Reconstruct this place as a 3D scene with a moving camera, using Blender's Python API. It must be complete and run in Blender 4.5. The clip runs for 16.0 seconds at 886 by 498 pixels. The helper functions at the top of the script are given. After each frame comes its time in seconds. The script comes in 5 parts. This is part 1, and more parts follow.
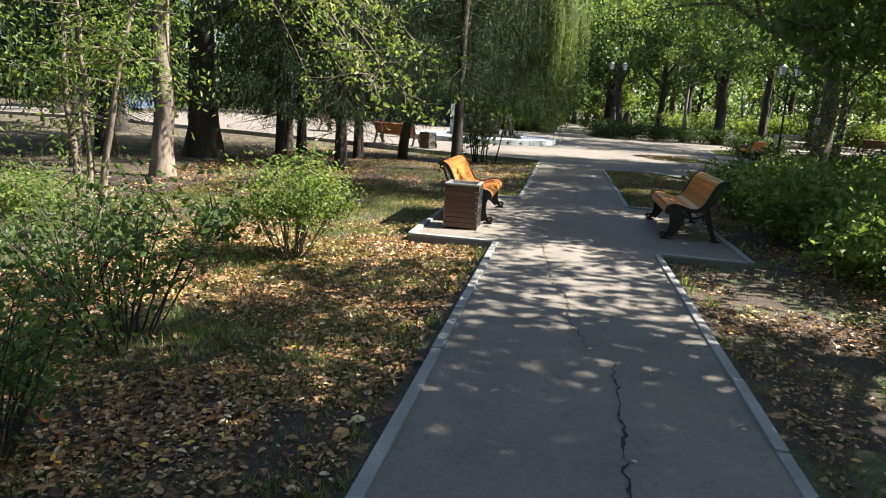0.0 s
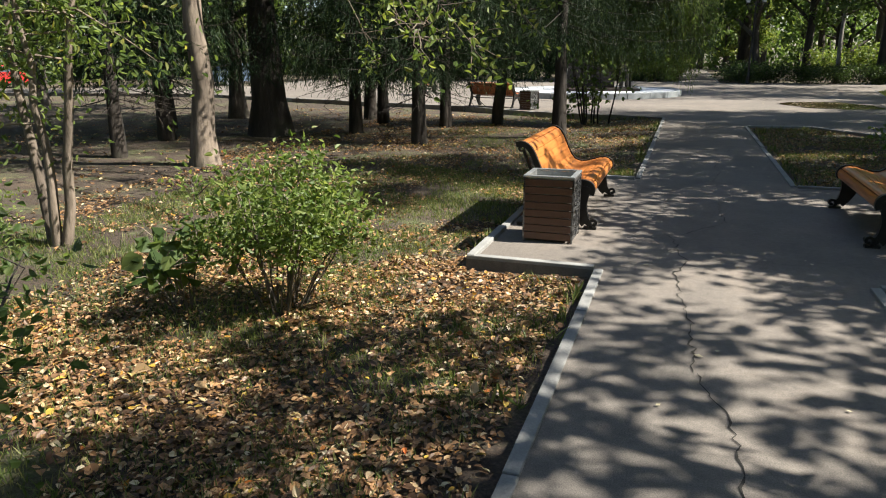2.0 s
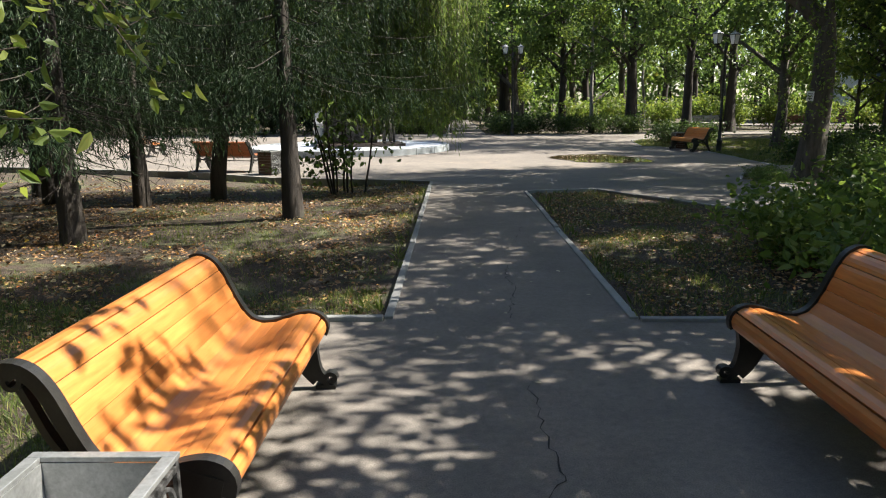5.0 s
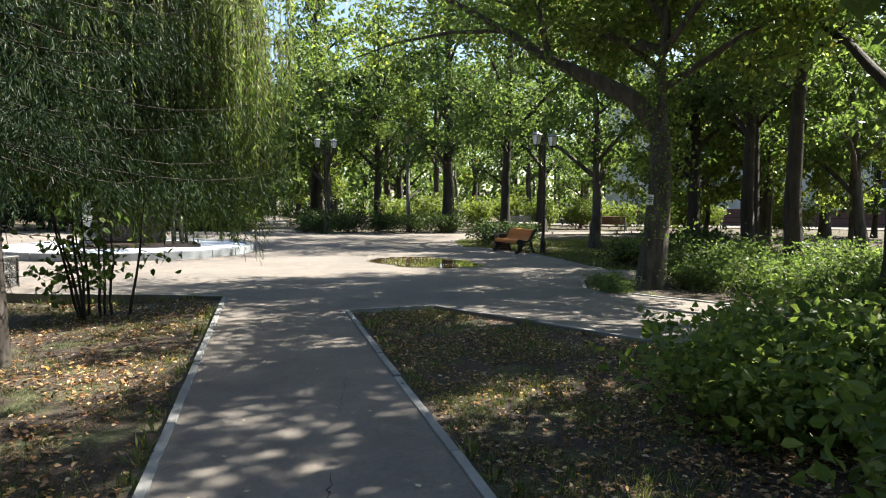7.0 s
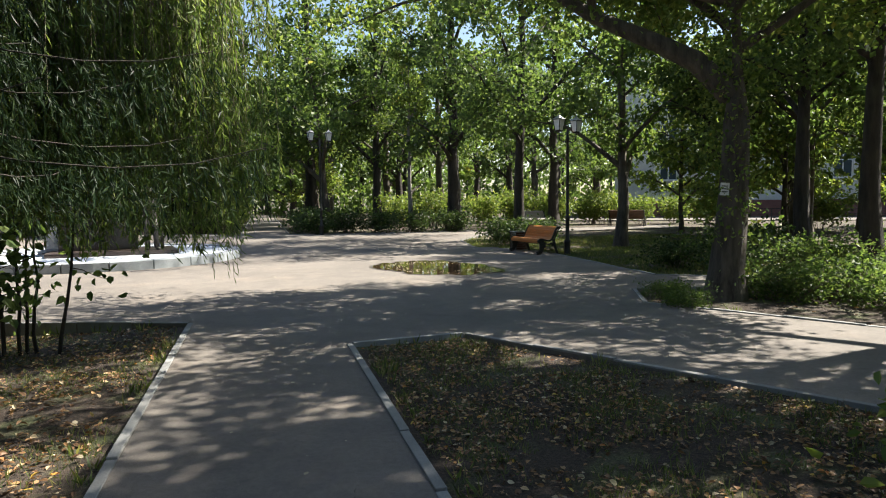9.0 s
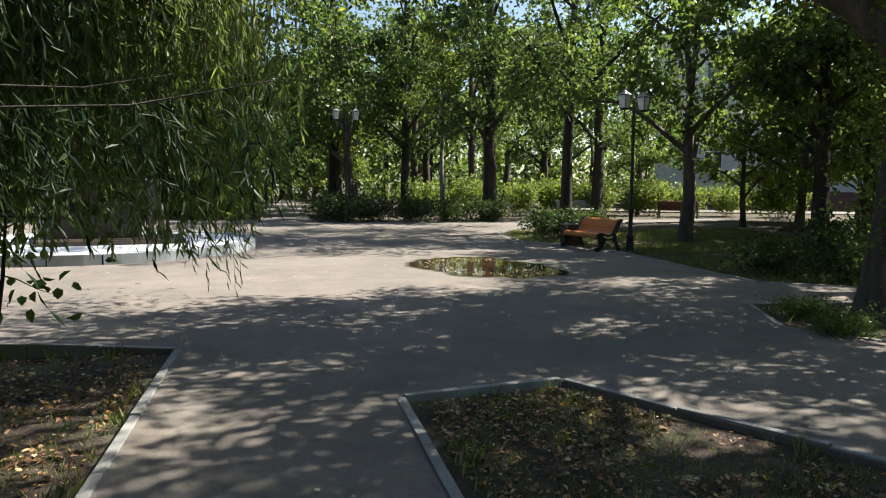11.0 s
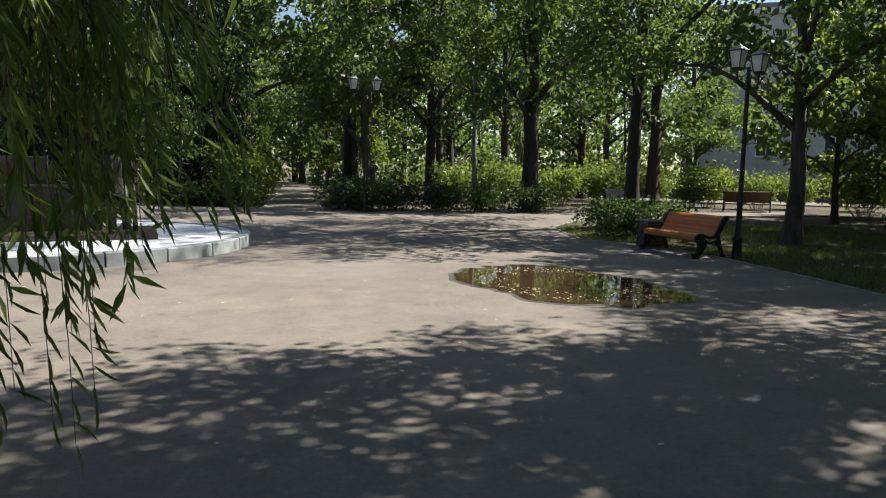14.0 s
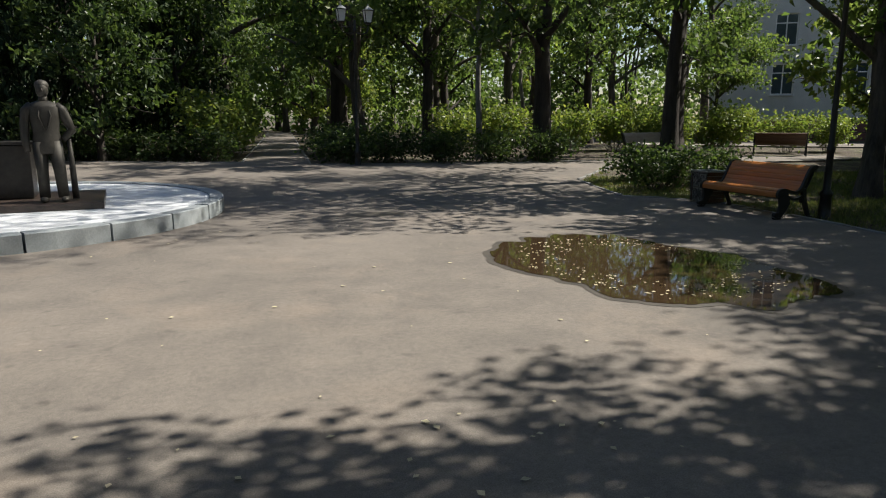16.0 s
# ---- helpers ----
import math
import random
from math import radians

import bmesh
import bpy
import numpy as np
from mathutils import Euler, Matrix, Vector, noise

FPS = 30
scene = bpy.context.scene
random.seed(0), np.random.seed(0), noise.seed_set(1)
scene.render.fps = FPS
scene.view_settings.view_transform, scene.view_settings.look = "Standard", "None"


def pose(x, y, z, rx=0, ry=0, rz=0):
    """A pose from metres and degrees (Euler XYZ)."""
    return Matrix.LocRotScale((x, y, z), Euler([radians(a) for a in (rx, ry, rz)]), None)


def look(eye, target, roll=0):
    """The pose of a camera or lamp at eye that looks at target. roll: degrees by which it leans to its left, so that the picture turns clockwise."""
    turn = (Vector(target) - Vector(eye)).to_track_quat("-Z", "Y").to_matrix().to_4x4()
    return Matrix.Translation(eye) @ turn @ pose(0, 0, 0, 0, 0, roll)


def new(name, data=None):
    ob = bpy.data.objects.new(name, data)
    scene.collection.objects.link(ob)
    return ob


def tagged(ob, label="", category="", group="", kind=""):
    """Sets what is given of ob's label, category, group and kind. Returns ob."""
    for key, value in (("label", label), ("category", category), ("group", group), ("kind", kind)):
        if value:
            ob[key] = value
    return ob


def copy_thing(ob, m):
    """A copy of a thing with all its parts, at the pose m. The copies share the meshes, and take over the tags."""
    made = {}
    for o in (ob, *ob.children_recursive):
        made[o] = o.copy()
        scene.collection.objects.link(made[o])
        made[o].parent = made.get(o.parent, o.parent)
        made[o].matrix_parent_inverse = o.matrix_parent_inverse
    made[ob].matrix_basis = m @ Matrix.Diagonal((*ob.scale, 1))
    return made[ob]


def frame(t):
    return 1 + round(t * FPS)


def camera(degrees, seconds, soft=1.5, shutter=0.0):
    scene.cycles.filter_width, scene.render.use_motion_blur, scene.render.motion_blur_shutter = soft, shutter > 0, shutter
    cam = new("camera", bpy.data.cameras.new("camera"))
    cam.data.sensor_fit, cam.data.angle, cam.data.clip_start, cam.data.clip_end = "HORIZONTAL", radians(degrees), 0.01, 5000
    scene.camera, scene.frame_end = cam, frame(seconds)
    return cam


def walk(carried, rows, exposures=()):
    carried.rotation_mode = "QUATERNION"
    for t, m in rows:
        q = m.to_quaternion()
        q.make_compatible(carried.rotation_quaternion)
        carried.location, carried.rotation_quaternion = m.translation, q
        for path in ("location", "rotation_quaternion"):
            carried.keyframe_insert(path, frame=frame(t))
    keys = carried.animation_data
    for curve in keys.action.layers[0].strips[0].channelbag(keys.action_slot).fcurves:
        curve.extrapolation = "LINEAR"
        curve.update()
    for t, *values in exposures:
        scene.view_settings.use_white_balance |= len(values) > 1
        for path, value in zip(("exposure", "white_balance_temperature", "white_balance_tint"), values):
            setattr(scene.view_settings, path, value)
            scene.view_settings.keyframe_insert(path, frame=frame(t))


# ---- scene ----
cam = camera(65.9, 16.0, 1.1)
PATH = [
    (0, (-0.255, -8.666, 1.607), (-0.574, -6.735, 1.195), 3.4),
    (0.5, (-0.375, -7.984, 1.622), (-0.789, -6.087, 1.144), 2.5),
    (1, (-0.384, -7.261, 1.629), (-0.969, -5.427, 1.085), 1.5),
    (1.5, (-0.449, -6.55, 1.636), (-1.021, -4.707, 1.109), 2.2),
    (2, (-0.422, -5.755, 1.62), (-1.059, -3.937, 1.082), -0.4),
    (2.5, (-0.475, -5.015, 1.62), (-0.96, -3.144, 1.106), 1.0),
    (3, (-0.497, -4.252, 1.628), (-0.85, -2.345, 1.141), 1.8),
    (3.5, (-0.578, -3.563, 1.657), (-0.855, -1.619, 1.274), 1.7),
    (4, (-0.585, -2.768, 1.629), (-0.745, -0.811, 1.246), 0.9),
    (4.2, (-0.543, -2.46, 1.636), (-0.696, -0.501, 1.263), 0.4),
    (6.3, (-0.333, 0.529, 1.643), (-0.107, 2.458, 1.167), -1.3),
    (6.5, (-0.289, 0.81, 1.681), (-0.027, 2.759, 1.318), -1.3),
    (7, (-0.257, 1.598, 1.676), (0.246, 3.53, 1.543), 0.4),
    (7.5, (-0.219, 2.24, 1.646), (0.456, 4.117, 1.51), 0.9),
    (8, (-0.157, 2.966, 1.651), (0.421, 4.874, 1.5), 0.3),
    (8.5, (-0.107, 3.659, 1.655), (0.504, 5.557, 1.504), 0.1),
    (9, (0.017, 4.345, 1.659), (0.528, 6.274, 1.515), -0.6),
    (9.2, (0.036, 4.63, 1.613), (0.501, 6.57, 1.467), -0.4),
    (11.3, (0.121, 7.432, 1.65), (0.57, 9.372, 1.455), 0.4),
    (11.5, (0.142, 7.731, 1.607), (0.58, 9.671, 1.398), 0.3),
    (12, (0.213, 8.419, 1.621), (0.659, 10.351, 1.357), 1.0),
    (12.5, (0.292, 9.114, 1.637), (0.667, 11.057, 1.35), 1.1),
    (13, (0.271, 9.825, 1.621), (0.688, 11.763, 1.357), 1.1),
    (13.5, (0.319, 10.492, 1.593), (0.665, 12.448, 1.356), 1.3),
    (14, (0.354, 11.195, 1.586), (0.767, 13.139, 1.363), 1.0),
    (14.5, (0.393, 11.873, 1.567), (0.934, 13.783, 1.322), 1.0),
    (15, (0.373, 12.609, 1.536), (0.99, 14.488, 1.235), 0.7),
    (15.5, (0.361, 13.239, 1.56), (0.998, 15.101, 1.206), 0.3),
    (16, (0.396, 13.902, 1.571), (0.839, 15.816, 1.194), 0.0),
]
walk(cam, [(t, look(e, a, r)) for t, e, a, r in PATH], [(0, 2.15, 6620, 9), (1, 1.68, 6620, 9), (2, 1.5, 6620, 9), (4, 1.55, 6620, 9), (6.4, 2.35, 6620, 9), (7.2, 2.1, 6620, 9), (9, 1.88, 6620, 9), (11.5, 1.65, 6620, 9), (13.5, 1.42, 6620, 9), (14.5, 1.18, 6620, 9), (16, 0.86, 6620, 9)])

# ---- world, sun ----
SUN_DIR = Vector((0.98, 0.16, 0.0)).normalized()
SUN_ELEV = radians(48)
world = bpy.data.worlds.new("world")
scene.world = world
world.use_nodes = True
wn = world.node_tree
sky = wn.nodes.new("ShaderNodeTexSky")
sky.sky_type = "NISHITA"
sky.sun_disc = False
sky.sun_elevation = SUN_ELEV
sky.sun_rotation = math.atan2(SUN_DIR.x, SUN_DIR.y)
wn.nodes["Background"].inputs["Strength"].default_value = 0.06
wn.links.new(sky.outputs["Color"], wn.nodes["Background"].inputs["Color"])
sun = new("sun", bpy.data.lights.new("sun", "SUN"))
sun.data.energy = 5.0
sun.data.angle = radians(0.55)
sun.data.color = (1.0, 0.95, 0.86)
sv = Vector((SUN_DIR.x * math.cos(SUN_ELEV), SUN_DIR.y * math.cos(SUN_ELEV), math.sin(SUN_ELEV)))
sun.matrix_world = look(sv * 60, (0, 0, 0))


# ---- materials ----
def material(name):
    m = bpy.data.materials.new(name)
    m.use_nodes = True
    nt = m.node_tree
    return m, nt, nt.nodes["Principled BSDF"]


def node(nt, kind, **values):
    n = nt.nodes.new(kind)
    for k, v in values.items():
        if k in n.inputs:
            n.inputs[k].default_value = v
    return n


def coords(nt, scale=(1, 1, 1), space="Object"):
    c = nt.nodes.new("ShaderNodeTexCoord")
    mp = node(nt, "ShaderNodeMapping")
    mp.inputs["Scale"].default_value = scale
    nt.links.new(c.outputs[space], mp.inputs["Vector"])
    return mp.outputs["Vector"]


def fbm(nt, vec, scale, detail=6.0, rough=0.6):
    n = node(nt, "ShaderNodeTexNoise", Scale=scale, Detail=detail, Roughness=rough)
    nt.links.new(vec, n.inputs["Vector"])
    return n.outputs["Fac"]


def ramp(nt, fac, stops):
    r = nt.nodes.new("ShaderNodeValToRGB")
    el = r.color_ramp.elements
    while len(el) < len(stops):
        el.new(0.5)
    for e, (p, c) in zip(el, stops):
        e.position, e.color = p, (*c, 1)
    nt.links.new(fac, r.inputs["Fac"])
    return r.outputs["Color"]


def blend(nt, fac, a, b, mode="MIX"):
    mx = nt.nodes.new("ShaderNodeMix")
    mx.data_type, mx.blend_type = "RGBA", mode
    for sock, val in ((mx.inputs[0], fac), (mx.inputs[6], a), (mx.inputs[7], b)):
        if isinstance(val, (int, float)):
            sock.default_value = val
        elif isinstance(val, tuple):
            sock.default_value = (*val, 1)
        else:
            nt.links.new(val, sock)
    return mx.outputs[2]


def bump(nt, bsdf, height, strength=0.3, dist=0.01):
    b = node(nt, "ShaderNodeBump", Strength=strength, Distance=dist)
    nt.links.new(height, b.inputs["Height"])
    nt.links.new(b.outputs["Normal"], bsdf.inputs["Normal"])


def surface(name, stops, scale, fine=60.0, rough=0.8, metal=0.0, strength=0.3, dist=0.01, stretch=(1, 1, 1), space="Object", fleck=0.25, vary=0.0):
    """A two-scale surface: broad tone by a colour ramp, fine grain over it, and a relief."""
    m, nt, b = material(name)
    v = coords(nt, stretch, space)
    base = ramp(nt, fbm(nt, v, scale), stops)
    grain = fbm(nt, v, fine, 4.0, 0.7)
    tone = ramp(nt, grain, [(0.25, (1 - fleck,) * 3), (0.75, (1 + fleck * 0.6,) * 3)])
    col = blend(nt, 1.0, base, tone, "MULTIPLY")
    if vary:
        info = nt.nodes.new("ShaderNodeObjectInfo")
        col = blend(nt, 1.0, col, ramp(nt, info.outputs["Random"], [(0, (1 - vary,) * 3), (1, (1 + vary,) * 3)]), "MULTIPLY")
    nt.links.new(col, b.inputs["Base Color"])
    b.inputs["Roughness"].default_value = rough
    b.inputs["Metallic"].default_value = metal
    bump(nt, b, grain, strength, dist)
    return m


def leaf_material(name, stops, translucent=0.45, gloss=0.08):
    """Leaves: each has its own tone; light passes through the blade."""
    m, nt, b = material(name)
    g = nt.nodes.new("ShaderNodeNewGeometry")
    col = ramp(nt, g.outputs["Random Per Island"], stops)
    v = coords(nt)
    col = blend(nt, 1.0, col, ramp(nt, fbm(nt, v, 1.2, 3.0), [(0.3, (0.78, 0.8, 0.75)), (0.7, (1.15, 1.12, 1.0))]), "MULTIPLY")
    nt.links.new(col, b.inputs["Base Color"])
    b.inputs["Roughness"].default_value = 0.45
    b.inputs["Specular IOR Level"].default_value = gloss * 4
    tr = nt.nodes.new("ShaderNodeBsdfTranslucent")
    warm = blend(nt, 1.0, col, (1.35, 1.35, 0.8), "MULTIPLY")
    nt.links.new(warm, tr.inputs["Color"])
    mix = node(nt, "ShaderNodeMixShader", Fac=translucent)
    nt.links.new(b.outputs["BSDF"], mix.inputs[1])
    nt.links.new(tr.outputs["BSDF"], mix.inputs[2])
    nt.links.new(mix.outputs["Shader"], nt.nodes["Material Output"].inputs["Surface"])
    return m


def bark_material(name, dark, light, scale=6.0):
    m, nt, b = material(name)
    v = coords(nt, (1, 1, 0.22))
    f = fbm(nt, v, scale, 8.0, 0.7)
    moss = fbm(nt, coords(nt), 0.9, 3.0)
    col = ramp(nt, f, [(0.35, dark), (0.65, light)])
    col = blend(nt, ramp(nt, moss, [(0.55, (0, 0, 0)), (0.75, (0.5, 0.5, 0.5))]), col, (0.09, 0.1, 0.06))
    nt.links.new(col, b.inputs["Base Color"])
    b.inputs["Roughness"].default_value = 0.92
    bump(nt, b, f, 0.9, 0.04)
    return m


def asphalt_material():
    m, nt, b = material("asphalt")
    v = coords(nt)
    broad = fbm(nt, v, 0.35, 5.0, 0.55)
    patch = fbm(nt, v, 2.2, 6.0, 0.6)
    grit = fbm(nt, v, 140.0, 3.0, 0.7)
    dust = fbm(nt, v, 0.8, 7.0, 0.65)
    col = ramp(nt, broad, [(0.3, (0.13, 0.118, 0.107)), (0.7, (0.182, 0.163, 0.146))])
    col = blend(nt, 1.0, col, ramp(nt, patch, [(0.3, (0.84, 0.84, 0.84)), (0.7, (1.12, 1.11, 1.08))]), "MULTIPLY")
    col = blend(nt, ramp(nt, dust, [(0.52, (0, 0, 0)), (0.72, (0.55, 0.55, 0.55))]), col, (0.245, 0.203, 0.166))
    col = blend(nt, 1.0, col, ramp(nt, grit, [(0.3, (0.64, 0.64, 0.64)), (0.7, (1.34, 1.33, 1.32))]), "MULTIPLY")
    worn = fbm(nt, v, 22.0, 5.0, 0.75)
    col = blend(nt, 1.0, col, ramp(nt, worn, [(0.35, (0.84, 0.84, 0.84)), (0.65, (1.14, 1.13, 1.12))]), "MULTIPLY")
    spot = fbm(nt, v, 5.5, 3.0, 0.5)
    col = blend(nt, ramp(nt, spot, [(0.66, (0, 0, 0)), (0.72, (0.5, 0.5, 0.5))]), col, (0.085, 0.078, 0.07))
    nt.links.new(col, b.inputs["Base Color"])
    b.inputs["Roughness"].default_value = 0.85
    b.inputs["Specular IOR Level"].default_value = 0.3
    bump(nt, b, grit, 0.5, 0.006)
    return m


def lawn_material():
    m, nt, b = material("lawn_soil")
    v = coords(nt)
    broad = fbm(nt, v, 0.22, 5.0, 0.6)
    mid = fbm(nt, v, 1.6, 7.0, 0.65)
    fine = fbm(nt, v, 38.0, 6.0, 0.75)
    soil = ramp(nt, fine, [(0.3, (0.016, 0.012, 0.009)), (0.52, (0.05, 0.035, 0.025)), (0.75, (0.16, 0.113, 0.074))])
    grass = ramp(nt, fine, [(0.3, (0.038, 0.048, 0.018)), (0.55, (0.11, 0.125, 0.05)), (0.8, (0.27, 0.25, 0.12))])
    straw = ramp(nt, fine, [(0.3, (0.09, 0.062, 0.038)), (0.7, (0.3, 0.22, 0.135))])
    col = blend(nt, ramp(nt, mid, [(0.5, (0, 0, 0)), (0.66, (0.9, 0.9, 0.9))]), soil, grass)
    col = blend(nt, ramp(nt, broad, [(0.58, (0, 0, 0)), (0.72, (0.5, 0.5, 0.5))]), col, straw)
    nt.links.new(col, b.inputs["Base Color"])
    b.inputs["Roughness"].default_value = 0.95
    bump(nt, b, fine, 0.8, 0.04)
    return m


def slat_material(name, lo, hi, rough):
    m, nt, b = material(name)
    v = coords(nt, (14, 1.2, 14))
    f = fbm(nt, v, 3.0, 6.0, 0.65)
    info = nt.nodes.new("ShaderNodeObjectInfo")
    col = ramp(nt, f, [(0.3, lo), (0.7, hi)])
    col = blend(nt, 1.0, col, ramp(nt, info.outputs["Random"], [(0, (0.8, 0.78, 0.76)), (1, (1.12, 1.1, 1.08))]), "MULTIPLY")
    wear = fbm(nt, coords(nt), 5.0, 5.0, 0.6)
    col = blend(nt, ramp(nt, wear, [(0.6, (0, 0, 0)), (0.8, (0.35, 0.35, 0.35))]), col, (0.3, 0.2, 0.1))
    nt.links.new(col, b.inputs["Base Color"])
    b.inputs["Roughness"].default_value = rough
    bump(nt, b, f, 0.15, 0.004)
    return m


M = {
    "asphalt": asphalt_material(),
    "lawn": lawn_material(),
    "kerb": surface("kerb_concrete", [(0.3, (0.17, 0.17, 0.165)), (0.7, (0.28, 0.28, 0.27))], 3.0, 70.0, 0.9, strength=0.35, dist=0.006, vary=0.12),
    "crack": surface("crack_dirt", [(0.3, (0.012, 0.011, 0.01)), (0.7, (0.03, 0.027, 0.022))], 9.0, 60.0, 0.95),
    "bark": bark_material("bark_grey", (0.03, 0.024, 0.019), (0.12, 0.1, 0.08)),
    "bark_light": bark_material("bark_light", (0.07, 0.055, 0.043), (0.25, 0.2, 0.155)),
    "bark_dark": bark_material("bark_dark", (0.014, 0.011, 0.009), (0.05, 0.04, 0.032)),
    "bark_birch": bark_material("bark_pale", (0.08, 0.072, 0.064), (0.26, 0.245, 0.22)),
    "leaf": leaf_material("leaf_summer", [(0, (0.07, 0.115, 0.034)), (0.5, (0.13, 0.19, 0.058)), (0.94, (0.2, 0.25, 0.085)), (1, (0.28, 0.26, 0.08))], 0.6),
    "leaf_dark": leaf_material("leaf_dark", [(0, (0.055, 0.095, 0.034)), (0.6, (0.1, 0.155, 0.055)), (1, (0.16, 0.21, 0.078))], 0.56),
    # Darkened copy of the leaf tones: shade within far crowns put into the colour.
    "leaf_far_shade": leaf_material("leaf_shaded_green", [(0, (0.04, 0.07, 0.025)), (0.6, (0.072, 0.118, 0.042)), (1, (0.12, 0.165, 0.06))], 0.5),
    # Dark leaves, darkened further to stand in for shade on far trees.
    "leaf_deep": leaf_material("leaf_deep", [(0, (0.026, 0.05, 0.019)), (0.6, (0.05, 0.084, 0.03)), (1, (0.09, 0.13, 0.048))], 0.45),
    # Lighter copy of the leaf tones, with sunlight put into the colour.
    "leaf_bright": leaf_material("leaf_bright", [(0, (0.085, 0.135, 0.036)), (0.6, (0.145, 0.2, 0.056)), (1, (0.23, 0.26, 0.08))], 0.55),
    "leaf_bush": leaf_material("leaf_bush", [(0, (0.085, 0.14, 0.038)), (0.6, (0.165, 0.23, 0.066)), (1, (0.26, 0.3, 0.11))], 0.5),
    "willow": leaf_material("leaf_willow", [(0, (0.085, 0.14, 0.045)), (0.6, (0.155, 0.22, 0.075)), (1, (0.24, 0.29, 0.11))], 0.55),
    "needle": leaf_material("needles", [(0, (0.011, 0.024, 0.013)), (0.6, (0.022, 0.041, 0.021)), (1, (0.042, 0.066, 0.03))], 0.22, 0.03),
    "grass": leaf_material("grass_blade", [(0, (0.06, 0.095, 0.03)), (0.6, (0.13, 0.175, 0.055)), (1, (0.3, 0.28, 0.13))], 0.4),
    "litter": leaf_material("fallen_leaf", [(0, (0.06, 0.034, 0.022)), (0.3, (0.14, 0.078, 0.045)), (0.58, (0.27, 0.15, 0.08)), (0.78, (0.38, 0.22, 0.11)), (0.88, (0.46, 0.33, 0.2)), (0.94, (0.54, 0.47, 0.36)), (0.975, (0.58, 0.4, 0.07)), (1, (0.4, 0.11, 0.035))], 0.15),
    "slat": slat_material("varnished_slat", (0.38, 0.13, 0.034), (0.54, 0.205, 0.055), 0.3),
    "slat_dark": slat_material("dark_weathered_slat", (0.06, 0.03, 0.016), (0.13, 0.07, 0.04), 0.5),
    "slat_pale": slat_material("pale_weathered_slat", (0.15, 0.13, 0.11), (0.26, 0.235, 0.2), 0.6),
    # Orange-brown slats made redder and darker, as they look in shade.
    "slat_red_shade": slat_material("red_shaded_slat", (0.3, 0.095, 0.035), (0.42, 0.14, 0.05), 0.4),
    "bin_slat": slat_material("dark_stained_slat", (0.062, 0.027, 0.015), (0.105, 0.046, 0.025), 0.42),
    "iron": surface("black_cast_iron", [(0.3, (0.012, 0.012, 0.012)), (0.7, (0.03, 0.029, 0.027))], 8.0, 90.0, 0.42, 0.3, 0.25, 0.004),
    "zinc": surface("galvanised_steel", [(0.3, (0.36, 0.37, 0.37)), (0.7, (0.55, 0.56, 0.56))], 9.0, 60.0, 0.45, 0.8, 0.1, 0.002),
    "white_stone": surface("white_gravel_slab", [(0.3, (0.5, 0.52, 0.54)), (0.7, (0.78, 0.8, 0.82))], 4.0, 55.0, 0.7, strength=0.4, dist=0.01),
    # Greyish-white rim paint, darkened and blued for the shade on it.
    "disc_side": surface("painted_concrete", [(0.3, (0.2, 0.225, 0.24)), (0.7, (0.34, 0.365, 0.375))], 2.5, 50.0, 0.8, strength=0.2),
    "plinth": surface("brown_granite", [(0.3, (0.05, 0.036, 0.03)), (0.7, (0.095, 0.07, 0.058))], 14.0, 90.0, 0.35),
    "bronze": surface("patinated_bronze", [(0.3, (0.03, 0.027, 0.023)), (0.7, (0.065, 0.06, 0.05))], 7.0, 60.0, 0.6, 0.35, 0.3, 0.008),
    "dark_stone": surface("black_granite", [(0.3, (0.018, 0.016, 0.015)), (0.7, (0.05, 0.045, 0.04))], 10.0, 80.0, 0.3),
    "plaster": surface("pale_plaster", [(0.3, (0.5, 0.5, 0.47)), (0.7, (0.66, 0.65, 0.61))], 0.6, 25.0, 0.9, strength=0.15),
    "brick": surface("red_brown_plinth", [(0.3, (0.14, 0.06, 0.05)), (0.7, (0.24, 0.11, 0.09))], 1.2, 30.0, 0.9),
    "white": surface("white_paint", [(0.3, (0.7, 0.7, 0.68)), (0.7, (0.82, 0.82, 0.8))], 3.0, 40.0, 0.5, strength=0.05),
    "lantern": surface("milky_lantern_glass", [(0.3, (0.62, 0.63, 0.62)), (0.7, (0.74, 0.75, 0.74))], 4.0, 30.0, 0.25, strength=0.02, fleck=0.05),
    "roofmetal": surface("grey_roof_sheet", [(0.3, (0.2, 0.21, 0.22)), (0.7, (0.3, 0.31, 0.32))], 2.0, 30.0, 0.5, 0.4),
    "rubber": surface("black_rubber", [(0.3, (0.015, 0.015, 0.015)), (0.7, (0.03, 0.03, 0.03))], 6.0, 60.0, 0.8),
    "soil": surface("loose_soil", [(0.3, (0.04, 0.028, 0.02)), (0.7, (0.1, 0.07, 0.048))], 5.0, 40.0, 0.95, strength=0.8, dist=0.03),
}


def plain_gloss(name, colour, rough, metal=0.0):
    m, nt, b = material(name)
    f = fbm(nt, coords(nt), 4.0, 4.0)
    nt.links.new(ramp(nt, f, [(0.3, tuple(c * 0.85 for c in colour)), (0.7, colour)]), b.inputs["Base Color"])
    b.inputs["Roughness"].default_value = rough
    b.inputs["Metallic"].default_value = metal
    return m


